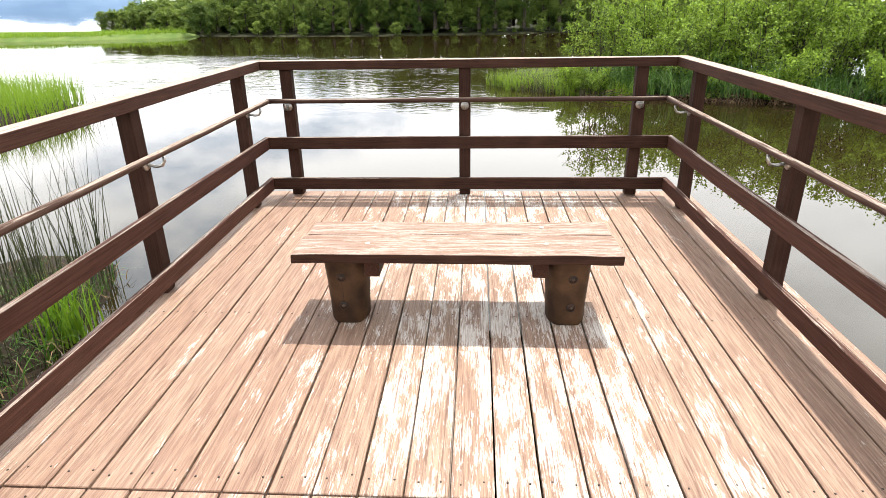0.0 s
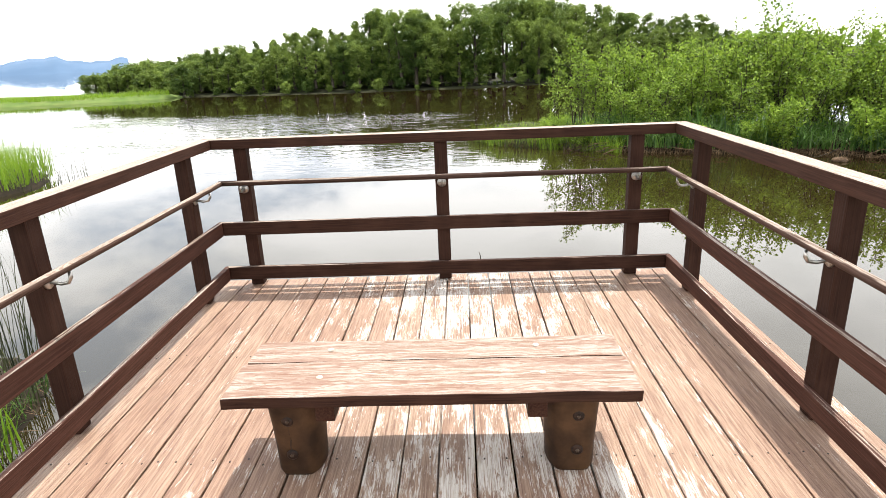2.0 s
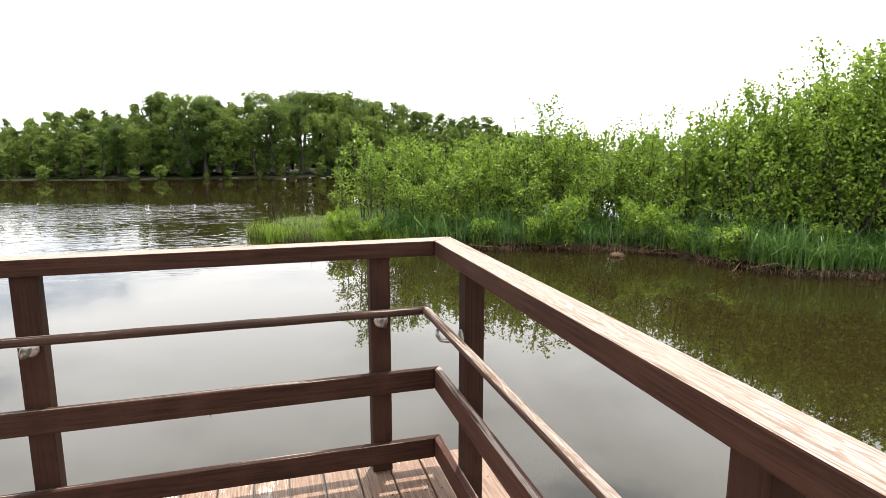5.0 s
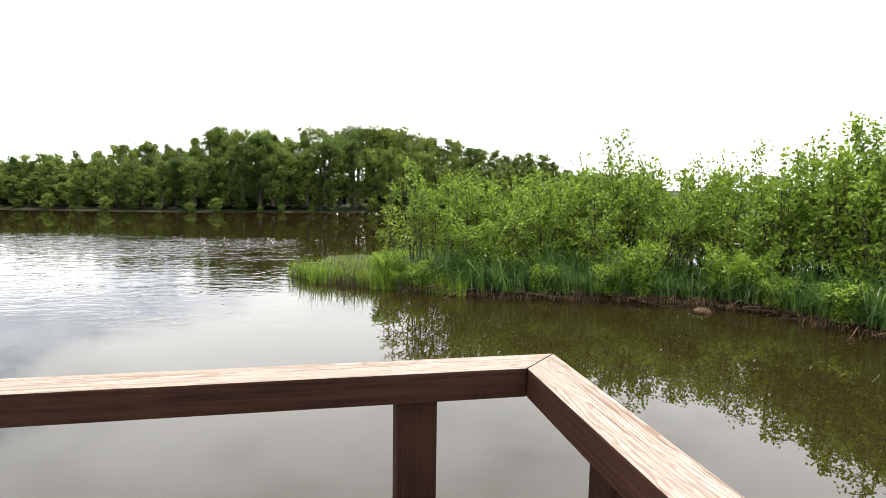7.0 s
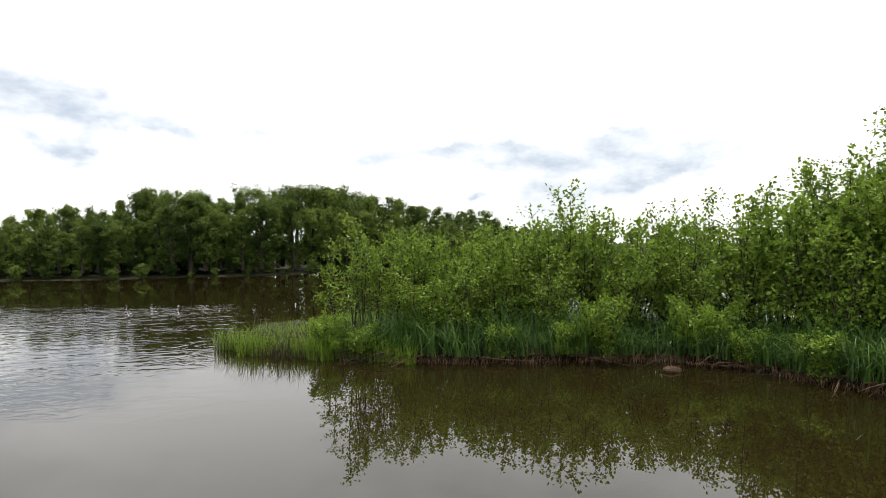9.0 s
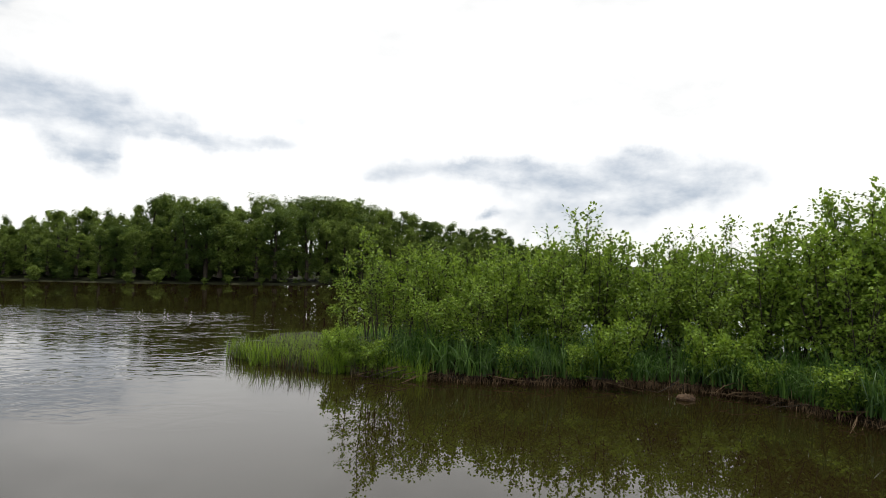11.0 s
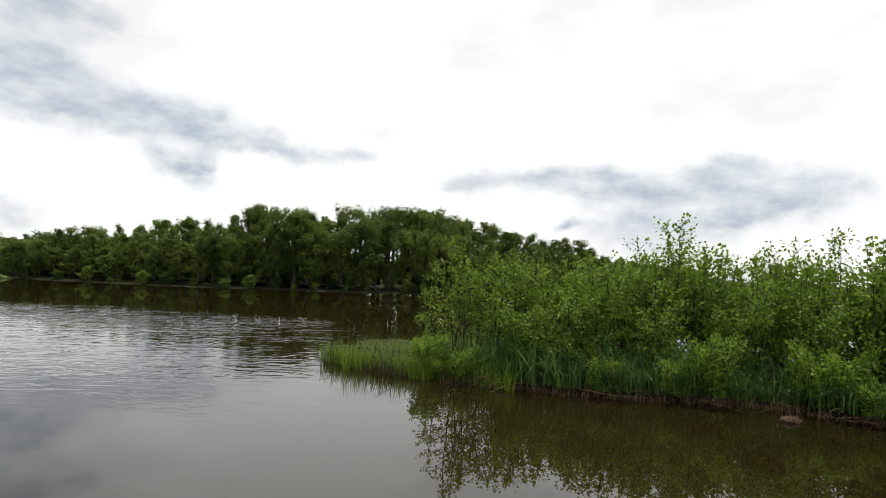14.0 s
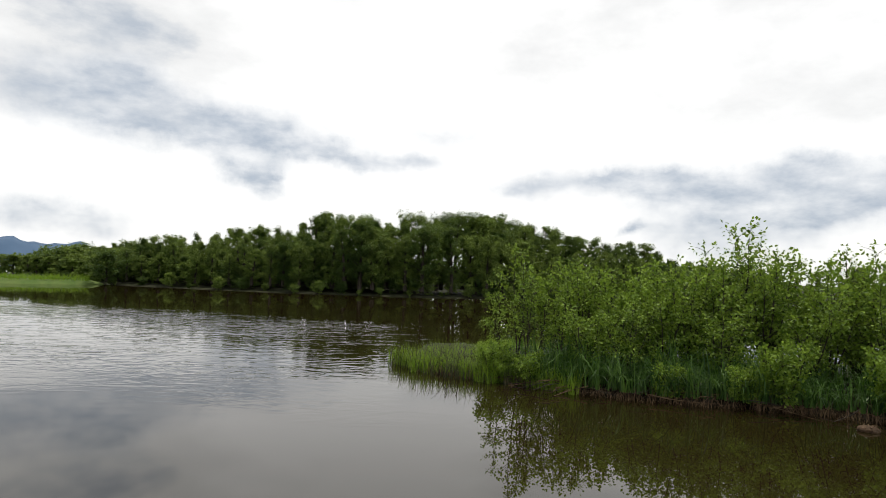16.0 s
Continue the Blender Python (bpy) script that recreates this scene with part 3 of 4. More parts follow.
def bracket(x, y, nx, ny):
    """A round plate on the post, and a bent arm from it to the underside of the handrail."""
    n = Vector((nx, ny, 0))
    p = Vector((x, y, 0.742))
    d = 0.098 if nx == 0 else 0.105
    br = tube([p, p + n * 0.004, p + n * 0.010, p + n * 0.013], [0.033, 0.033, 0.027, 0.005], 18)
    pts = [p + n * 0.008, p + n * (d * 0.55) + Vector((0, 0, -0.010)), p + n * (d * 0.86) + Vector((0, 0, -0.004)), p + n * d + Vector((0, 0, 0.018)), p + n * d + Vector((0, 0, 0.044))]
    arm = tube(pts, [0.0088] * 5, 10)
    b = mesh_of("bracket", [br, arm], STEEL, hand)
    b["label"] = "dull steel bracket with round plate"


for x in POSTS_FRONT:
    bracket(x, Y_POST + 0.006 - (POST - 0.01) / 2, 0, -1)
for s in (-1, 1):
    for y in POSTS_SIDE:
        bracket(s * (X_POST + 0.001 - (POST - 0.01) / 2), y, -s, 0)

# ---- the bench ----
bench = thing("bench", "low timber bench with worn plank seat on two log legs", "bench")
BX, BF, BB, BT = 0.782, 2.405, 2.865, 0.425


def rough_plank(size, centre, seed):
    bm = block(size, (0, 0, 0), 0.007, 2)
    bmesh.ops.subdivide_edges(bm, edges=[e for e in bm.edges if e.calc_length() > 0.8], cuts=28, use_grid_fill=True)
    for v in bm.verts:
        q = v.co * 1.0
        v.co.y += 0.006 * noise.noise(Vector((q.x * 5.5, q.y * 3, seed)))
        v.co.z += 0.005 * noise.noise(Vector((q.x * 4.5, q.y * 9, seed + 4)))
        if abs(q.x) > size[0] * 0.47:
            v.co.x += 0.008 * noise.noise(Vector((q.y * 16, q.z * 20, seed + 9)))
    bmesh.ops.translate(bm, vec=centre, verts=bm.verts)
    return bm


GAP = 2.675
part("seat_plank", rough_plank((2 * BX, GAP - 0.003 - BF, 0.048), (0, (BF + GAP - 0.003) / 2, BT - 0.024), 1.0), SEAT, bench)
part("seat_plank", rough_plank((2 * BX - 0.02, BB - GAP - 0.003, 0.048), (0.006, (BB + GAP + 0.003) / 2, BT - 0.026), 5.0), SEAT, bench)
PEG = plain("pale_wood_plug", (0.36, 0.29, 0.23), (0.50, 0.43, 0.36), 40.0, 0.8)
for x in (-0.435, 0.435):
    for y in (2.545, 2.775):
        c = Vector((x, y, BT + 0.003))
        mesh_of("plug", [tube([c - Vector((0, 0, 0.012)), c, c + Vector((0, 0, 0.001))], [0.013, 0.013, 0.011], 14)], PEG, bench)
for s in (-1, 1):
    x = s * 0.555
    bm = bmesh.new()
    rings = []
    for z, k in ((0.0, 0.84), (0.012, 0.88), (0.10, 0.90), (0.22, 0.97), (0.345, 1.06), (0.374, 1.07)):
        ring = []
        for i in range(28):
            a = 2 * math.pi * i / 28
            rr = k * (1 + 0.025 * noise.noise(Vector((math.cos(a) * 1.5, math.sin(a) * 1.5, z * 3 + s))))
            ring.append(bm.verts.new((x + math.cos(a) * 0.112 * rr, 2.615 + max(-0.125, min(0.15, math.sin(a) * 0.15)) * rr, z)))
        rings.append(ring)
    for a, b in zip(rings, rings[1:]):
        for i in range(28):
            bm.faces.new((a[i], a[(i + 1) % 28], b[(i + 1) % 28], b[i]))
    bm.faces.new(reversed(rings[0]))
    bm.faces.new(rings[-1])
    leg = part("leg", bm, LOG, bench, "dark stained log leg")
    for p in leg.data.polygons:
        p.use_smooth = abs(p.normal.z) < 0.5
    part("cleat", block((0.075, 0.36, 0.085), (x - s * 0.150, 2.63, 0.331), 0.005), RAIL_Y, bench)
    for z in (0.265, 0.105):
        c = Vector((x + s * 0.012, 2.489 + (0.265 - z) * 0.055, z))
        washer = mesh_of("bolt", [tube([c + Vector((0, 0.014, 0)), c, c - Vector((0, 0.003, 0))], [0.023, 0.023, 0.019], 16)], RUST, leg)
        mesh_of("bolt_head", [tube([c, c - Vector((0, 0.007, 0)), c - Vector((0, 0.009, 0))], [0.008, 0.008, 0.005], 6)], BOLTHEAD, leg)
        washer["label"] = "rusty bolt and washer"
    if s < 0:       # drying crack that runs down the log between its bolts
        pts = [Vector((x - 0.012 + 0.003 * math.sin(q * 2.1), 2.4915 + q * 0.0017, 0.285 - q * 0.028)) for q in range(8)]
        mesh_of("crack", [tube(pts, [0.001, 0.0025, 0.003, 0.0025, 0.003, 0.003, 0.002, 0.001], 5)], RUST, leg)["label"] = "dark drying crack"

# ---- plants ----
def spread(line, n, rng, inward=(0.0, 0.6)):
    """n places along a bank line, inward of it."""
    pts = np.array(line)
    seg = np.diff(pts, axis=0)
    ln = np.hypot(seg[:, 0], seg[:, 1])
    k = rng.choice(len(ln), n, p=ln / ln.sum())
    t = rng.uniform(0, 1, n)
    nrm = np.stack([-seg[k, 1], seg[k, 0]], 1) / ln[k][:, None]
    return pts[k] + seg[k] * t[:, None] + nrm * rng.uniform(*inward, n)[:, None]


def shrub_meshes(seed, height, stems, leaves, leaf, spread_out, bare=0.18):
    """Stems and leaves of a many-stemmed young alder, with light tips that stand above the crown."""
    rng = np.random.default_rng(seed)
    tubes, spots, ways = [], [], []
    for s in range(stems):
        a = 2 * math.pi * (s + rng.uniform(0, 0.7)) / stems
        out = rng.uniform(0.35, 1.0) * spread_out
        h = height * rng.uniform(0.66, 1.0)
        pts, rad = [], []
        for i in range(7):
            t = i / 6
            wob = rng.normal(0, 0.03, 2) * height * 0.4 * t
            pts.append(Vector((math.cos(a) * out * t ** 0.9 + wob[0], math.sin(a) * out * t ** 0.9 + wob[1], h * t)))
            rad.append(0.019 * (1 - t) ** 0.8 * height / 3 + 0.003)
        tubes.append(tube(pts, rad, 5))
        for k in range(int(9 + 4 * height)):
            t = rng.uniform(bare, 0.97)
            i = min(5, int(t * 6))
            p = pts[i].lerp(pts[i + 1], t * 6 - i)
            b = rng.uniform(0, 2 * math.pi)
            ln = height * rng.uniform(0.12, 0.30) * (1.15 - t * 0.85)
            way = Vector((math.cos(b), math.sin(b), rng.uniform(0.15, 0.9))).normalized()
            q = p + way * ln
            tubes.append(tube([p, p.lerp(q, 0.55) + Vector((0, 0, 0.02)), q], [0.007, 0.005, 0.002], 4))
            m = int(leaves / (stems * (9 + 4 * height)) * (1.45 - 0.85 * t))
            # leaves sit in sprays along the twig, with gaps between
            tt = np.array([0.42, 0.74, 1.0, 1.06])[rng.integers(0, 4, m)]
            off = rng.normal(0, 0.048, (m, 3))
            spots.append(np.array(p)[None] + np.array(way)[None] * (ln * tt)[:, None] + off)
            ways.append(off * 14.0 + np.array(way)[None] * 0.5 + rng.normal(0, 0.45, (m, 3)) + np.array([0, 0, -0.45]))
        m = int(leaves / stems * 0.12)
        tt = rng.uniform(0.72, 1.03, m)
        tip = np.array([np.array(pts[4].lerp(pts[6], (u - 0.66) / 0.34)) for u in tt])
        spots.append(tip + rng.normal(0, 0.035, (m, 3)))
        ways.append(rng.normal(0, 0.6, (m, 3)) + np.array([0, 0, 0.5]))
    spots, ways = np.concatenate(spots), np.concatenate(ways)
    n = len(spots)
    me = leaf_mesh("crown", spots, ways, rng.uniform(0.7, 1.25, n) * leaf, rng.uniform(0.75, 1.1, n) * leaf * 0.80, LEAF, rng)
    vs, fs = [], []
    for v, f in tubes:
        k = len(vs)
        vs.extend(v)
        fs.extend(tuple(i + k for i in q) for q in f)
    st = bpy.data.meshes.new("trunk")
    st.from_pydata([tuple(v) for v in vs], [], fs)
    st.materials.append(BARK)
    return st, me


def plant(name, parts, at, turn, size, label, category, group):
    e = thing(name, label, category, group, at)
    e.rotation_euler = (0, 0, turn)
    e.scale = size
    for pname, me in parts:
        c = new(pname, me)
        c.parent = e
    return e


rng = np.random.default_rng(11)
SHRUBS = [shrub_meshes(100 + i, 3.0, 7 + i % 3, 2150, 0.100, 0.9, 0.17) for i in range(7)]
FRONT = [shrub_meshes(150 + i, 3.0, 6 + i % 3, 1850, 0.096, 1.0, 0.15) for i in range(4)]
BIG = [shrub_meshes(170 + i, 3.0, 9 + i, 5000, 0.070, 0.9, 0.22) for i in range(3)]
SLIM = [shrub_meshes(200 + i, 3.4, 2 + i % 2, 760, 0.095, 0.42, 0.25) for i in range(3)]
BUSHLET = [shrub_meshes(300 + i, 1.0, 6, 1500, 0.070, 0.55, 0.05) for i in range(3)]


def ground_z(x, y):
    return WATER + 0.26


# height of the bushes' tops along the island, by x
TOPS_X = (2.0, 3.3, 4.2, 5.0, 6.3, 7.2, 8.2, 9.0, 10.2, 11.2, 12.2, 13.5, 20.0)
TOPS_Z = (1.0, 1.60, 1.45, 1.50, 1.65, 1.85, 1.98, 1.90, 2.05, 2.35, 2.85, 3.40, 4.1)
LINE_X = (2.0, 4.0, 6.3, 8.3, 9.6, 10.2, 11.2, 13.5, 18.0, 24.0)
LINE_Y = (16.6, 15.6, 14.7, 14.1, 13.3, 12.0, 11.2, 9.8, 8.3, 8.3)
k = 0
for row, (deep, step) in enumerate(((0.8, 0.92), (1.6, 0.70), (2.4, 0.80))):
    x = 4.5 + row * 0.1
    while x < 22:
        y = float(np.interp(x, LINE_X, LINE_Y)) + deep + rng.uniform(-0.3, 0.3)
        back = float(np.interp(x, (2, 5, 9.5, 14, 20, 26), (19.6, 18.8, 17.4, 16.6, 15.2, 12)))
        if y < back - 0.3:
            top = float(np.interp(x, TOPS_X, TOPS_Z)) * (1 + 0.04 * row) + rng.uniform(-0.22, 0.12)
            if row == 0:
                top -= 0.45
            z = ground_z(x, y)
            s = max(0.35, (top - z) / 3.0)
            st, cr = FRONT[k % 4] if row == 0 else (BIG[k % 3] if s > 1.12 else SHRUBS[k % 7])
            plant("alder_shrub", (("trunk", st), ("crown", cr)), (x, y, z), rng.uniform(0, 6.28), (max(s, 0.72) * 0.95, max(s, 0.72) * 0.95, s),
                  "leafy young alder shrub with thin stems on the bank", "shrub", "alder shrubs on the island")
            k += 1
        x += step * rng.uniform(0.75, 1.3) * (1.2 if x > 14 else 0.72 if x > 10 else 1.3 if row == 0 and x > 6 else 1.0)
for x, y, top in ((3.2, 17.0, 1.95), (3.55, 16.6, 1.7), (2.9, 17.6, 1.5), (3.3, 16.4, 1.35), (3.75, 17.0, 1.65), (4.0, 16.5, 1.5), (4.2, 17.2, 1.7), (6.3, 17.0, 1.95), (7.0, 16.9, 2.25), (8.15, 17.0, 2.7), (8.85, 17.2, 2.5), (10.3, 16.2, 2.35), (10.8, 15.4, 2.45),
                  (11.9, 15.0, 2.85), (12.5, 14.0, 2.45), (4.6, 17.3, 1.75), (9.7, 15.6, 2.3)):
    z = ground_z(x, y)
    s = (top - z) / 3.4
    st, cr = SLIM[k % 3]
    plant("alder_sapling", (("trunk", st), ("crown", cr)), (x, y, z), rng.uniform(0, 6.28), (s, s, s),
          "slim young alder with sparse leaves standing above the shrubs", "sapling", "alder saplings on the island")
    k += 1
for i in range(18):
    x = rng.uniform(2.4, 13.5)
    y = float(np.interp(x, LINE_X, LINE_Y)) + rng.uniform(-0.45, 0.10)
    st, cr = BUSHLET[i % 3]
    s = rng.uniform(0.35, 1.05)
    plant("low_bush", (("trunk", st), ("crown", cr)), (x, y, ground_z(x, y) - 0.12), rng.uniform(0, 6.28), (s, s, s * rng.uniform(0.8, 1.1)),
          "low bright green bush at the water's edge", "bush", "low bushes on the bank")

for x, y, s in ((9.6, 11.6, 0.85), (10.05, 11.3, 0.6), (9.3, 12.75, 0.7), (5.6, 14.75, 0.75), (6.9, 14.35, 0.55)):
    st, cr = BUSHLET[k % 3]
    plant("low_bush", (("trunk", st), ("crown", cr)), (x, y, WATER + 0.06), k * 1.3, (s, s, s * 0.85),
          "low bright green bush leaning over the water's edge", "bush", "low bushes on the bank")
    k += 1

# reeds and grass along the bank
BANK = [(x, y) for x, y in ISLAND[:16]]
a = spread(BANK[3:], 19000, rng, (-0.16, 2.0))
base = np.column_stack([a, np.full(len(a), WATER + 0.12)])
clumps = np.sin(a[:, 0] * 3.1 + np.sin(a[:, 1] * 2.3) * 2.0) * np.sin(a[:, 1] * 2.7 + a[:, 0] * 1.3)
me = blade_mesh("reed_belt", base, np.clip(0.90 + 0.36 * clumps, 0.4, 1.3) * rng.uniform(0.5, 1.15, len(a)), rng.uniform(0.014, 0.034, len(a)), rng.uniform(0.1, 1.3, len(a)), REED, rng, 0.6, 4)
tagged(new("reed_belt", me), "dense green reeds bending over along the island bank", "reeds", kind="stuff")
a = spread(BANK[:5], 14000, rng, (-0.30, 3.6))
a += np.column_stack([np.sin(a[:, 1] * 5.1) * 0.12, np.sin(a[:, 0] * 4.3 + 1.0) * 0.2])
base = np.column_stack([a, np.full(len(a), WATER - 0.03)])
me = blade_mesh("bright_grass", base, 0.20 + 0.50 * rng.beta(1.6, 2.0, len(a)), rng.uniform(0.008, 0.016, len(a)), rng.uniform(0.1, 0.8, len(a)), GRASS, rng, 0.3)
tagged(new("bright_grass", me), "bright green grass on the island's low tip", "grass", kind="stuff")
a = spread(BANK[:14], 3200, rng, (-0.24, 0.26))
base = np.column_stack([a, np.full(len(a), WATER - 0.02)])
me = blade_mesh("dry_stems", base, 0.10 + 0.5 * rng.beta(1.3, 2.4, len(a)), rng.uniform(0.006, 0.013, len(a)), rng.uniform(0.2, 1.6, len(a)), STRAW, rng, 0.8)
tagged(new("dry_stems", me), "dry straw-coloured dead stems at the waterline", "dead reeds", kind="stuff")
a = np.concatenate([spread(BANK[:5], 900, rng, (-0.35, 2.6)), spread(BANK[:4], 260, rng, (-0.5, 0.0))])
base = np.column_stack([a, np.full(len(a), WATER - 0.04)])
me = blade_mesh("tip_reeds", base, rng.uniform(0.25, 0.75, len(a)), rng.uniform(0.008, 0.016, len(a)), rng.uniform(0.1, 0.9, len(a)), RUSH, rng, 0.4)
tagged(new("tip_reeds", me), "olive and dry reed stems among the grass in shallow water", "reeds", kind="stuff")
# fallen twigs and roots at the edge
for i in range(60):
    p = spread(BANK[3:14], 1, rng, (-0.35, 0.15))[0]
    b = rng.uniform(-0.6, 0.6) + (3.14 if rng.uniform() < 0.5 else 0)
    ln = rng.uniform(0.35, 1.1)
    way = Vector((math.cos(b), math.sin(b) - 0.35, rng.uniform(-0.22, 0.05)))
    p = Vector((p[0], p[1], WATER + rng.uniform(0.06, 0.2)))
    pts = [p + way * ln * t + Vector(rng.normal(0, 0.025, 3)) for t in (0, 0.35, 0.7, 1.0)]
    tw = mesh_of("fallen_twig", [tube(pts, [0.009, 0.008, 0.006, 0.002], 5), tube([pts[1], pts[1] + Vector(rng.normal(0, 0.13, 3)) + way * 0.15], [0.006, 0.002], 4)], STRAW if i % 2 else BARK)
    tagged(tw, "bare dead twig lying at the water's edge", "twig", "fallen twigs on the bank")
# grass under the shrubs
n = 16000
a = np.column_stack([rng.uniform(3.0, 18, n), rng.uniform(10.0, 20.0, n)])
keep = (a[:, 1] > np.interp(a[:, 0], LINE_X, LINE_Y) + 1.6) & (a[:, 1] < np.interp(a[:, 0], (2, 5, 9.5, 14, 20), (18.8, 18.0, 16.6, 14.6, 13.4)))
a = a[keep]
base = np.column_stack([a, np.full(len(a), WATER + 0.22)])
me = blade_mesh("undergrowth", base, rng.uniform(0.3, 0.85, len(a)), rng.uniform(0.014, 0.034, len(a)), rng.uniform(0.1, 0.9, len(a)), REED, rng, 0.5)
tagged(new("undergrowth", me), "rough green grass growing under the alder shrubs", "grass", kind="stuff")
# half-sunk clump of dead reed
bm = bmesh.new()
bmesh.ops.create_icosphere(bm, subdivisions=4, radius=0.13)
for v in bm.verts:
    v.co.z *= 0.5
    v.co.x *= 1.25
    v.co *= 1 + 0.35 * noise.noise(v.co * 9.0) + 0.12 * noise.noise(v.co * 30.0)
clump = part("dead_reed_clump", bm, NEST)
clump.location = (7.95, 12.95, WATER + 0.02)
c = rng.normal(0, 0.055, (160, 2)) * [1.2, 1.0]
me = blade_mesh("straw", np.column_stack([c, np.full(len(c), -0.01)]), rng.uniform(0.06, 0.14, len(c)), rng.uniform(0.006, 0.012, len(c)), rng.uniform(0.4, 1.2, len(c)), STRAW, rng, 0.5)
new("straw", me).parent = clump
tagged(clump, "half-sunk brown clump of dead reed in the water", "reed clump")

stalk = mesh_of("reed_stalk", [tube([Vector((0.34, 7.5, WATER - 0.1)), Vector((0.345, 7.5, WATER + 0.02)), Vector((0.33, 7.51, WATER + 0.075))], [0.006, 0.006, 0.003], 6)], BARK)
tagged(stalk, "short dark reed stalk poking out of the water", "reed stalk")

# rushes beside the deck
a = np.concatenate([spread([(-2.75, 2.2), (-2.8, 3.2), (-3.0, 4.4), (-3.4, 5.0)], 430, rng, (0.0, 1.5)), spread([(-2.7, -0.5), (-2.75, 2.2)], 420, rng, (0.0, 2.0))])
base = np.column_stack([a, np.full(len(a), WATER - 0.05)])
me = blade_mesh("rushes", base, rng.uniform(0.55, 1.5, len(a)), rng.uniform(0.009, 0.014, len(a)), rng.uniform(0.02, 0.22, len(a)), RUSH, rng, 0.1, 4)
tagged(new("rushes", me), "tall dark bulrush stems standing in the water", "rushes", kind="stuff")
a = spread([(-2.7, -0.5), (-2.75, 2.4), (-2.85, 3.4), (-3.1, 4.6)], 1500, rng, (0.0, 1.2))
base = np.column_stack([a, np.full(len(a), WATER + 0.02)])
me = blade_mesh("bank_grass", base, rng.uniform(0.15, 0.5, len(a)), rng.uniform(0.006, 0.012, len(a)), rng.uniform(0.3, 1.1, len(a)), REED, rng, 0.7)
tagged(new("bank_grass", me), "matted green and dry grass under the rushes", "grass", kind="stuff")
a = spread([(-2.7, -0.5), (-2.75, 2.4), (-2.85, 3.4), (-3.1, 4.9)], 700, rng, (0.0, 1.3))
base = np.column_stack([a, np.full(len(a), WATER + 0.02)])
me = blade_mesh("bank_straw", base, rng.uniform(0.12, 0.4, len(a)), rng.uniform(0.006, 0.012, len(a)), rng.uniform(0.4, 1.3, len(a)), STRAW, rng, 0.8)
tagged(new("bank_straw", me), "grey dead stems matted under the rushes", "dead reeds", kind="stuff")
a = rng.normal(0, 0.10, (110, 2)) + [-2.95, 3.55]
base = np.column_stack([a, np.full(len(a), WATER + 0.02)])
me = blade_mesh("grass_tuft", base, rng.uniform(0.35, 0.62, len(a)), rng.uniform(0.012, 0.02, len(a)), rng.uniform(0.1, 0.5, len(a)), GRASS, rng, 0.4)
tagged(new("grass_tuft", me), "fresh green grass tuft among the rushes", "grass tuft", kind="stuff")

# grass islet
n = 9000
a = np.column_stack([rng.uniform(-19, -9.1, n), rng.uniform(9.6, 16.2, n)])
keep = ((a[:, 0] + 14) / 5.0) ** 2 + ((a[:, 1] - 12.9) / 3.3) ** 2 < 1.0
a = a[keep]
base = np.column_stack([a, np.full(len(a), WATER + 0.1)])
me = blade_mesh("islet_grass", base, rng.uniform(0.5, 0.95, len(a)), rng.uniform(0.012, 0.022, len(a)), rng.uniform(0.1, 0.5, len(a)), GRASS, rng, 0.3)
tagged(new("islet_grass", me), "tall bright green grass covering the islet", "grass", kind="stuff")
a = np.column_stack([rng.uniform(-9.3, -8.5, 70), rng.uniform(12.5, 15.0, 70)])
base = np.column_stack([a, np.full(len(a), WATER - 0.05)])
me = blade_mesh("islet_rushes", base, rng.uniform(0.3, 0.85, len(a)), rng.uniform(0.008, 0.012, len(a)), rng.uniform(0.1, 0.4, len(a)), RUSH, rng, 0.2)
tagged(new("islet_rushes", me), "sparse thin rushes beside the grass islet", "rushes", kind="stuff")


st, cr = SLIM[0]
plant("alder_sapling", (("trunk", st), ("crown", cr)), (-13.4, 14.3, WATER + 0.12), 0.7, (0.42, 0.42, 0.42), "small young tree standing in the islet's grass", "sapling", "")


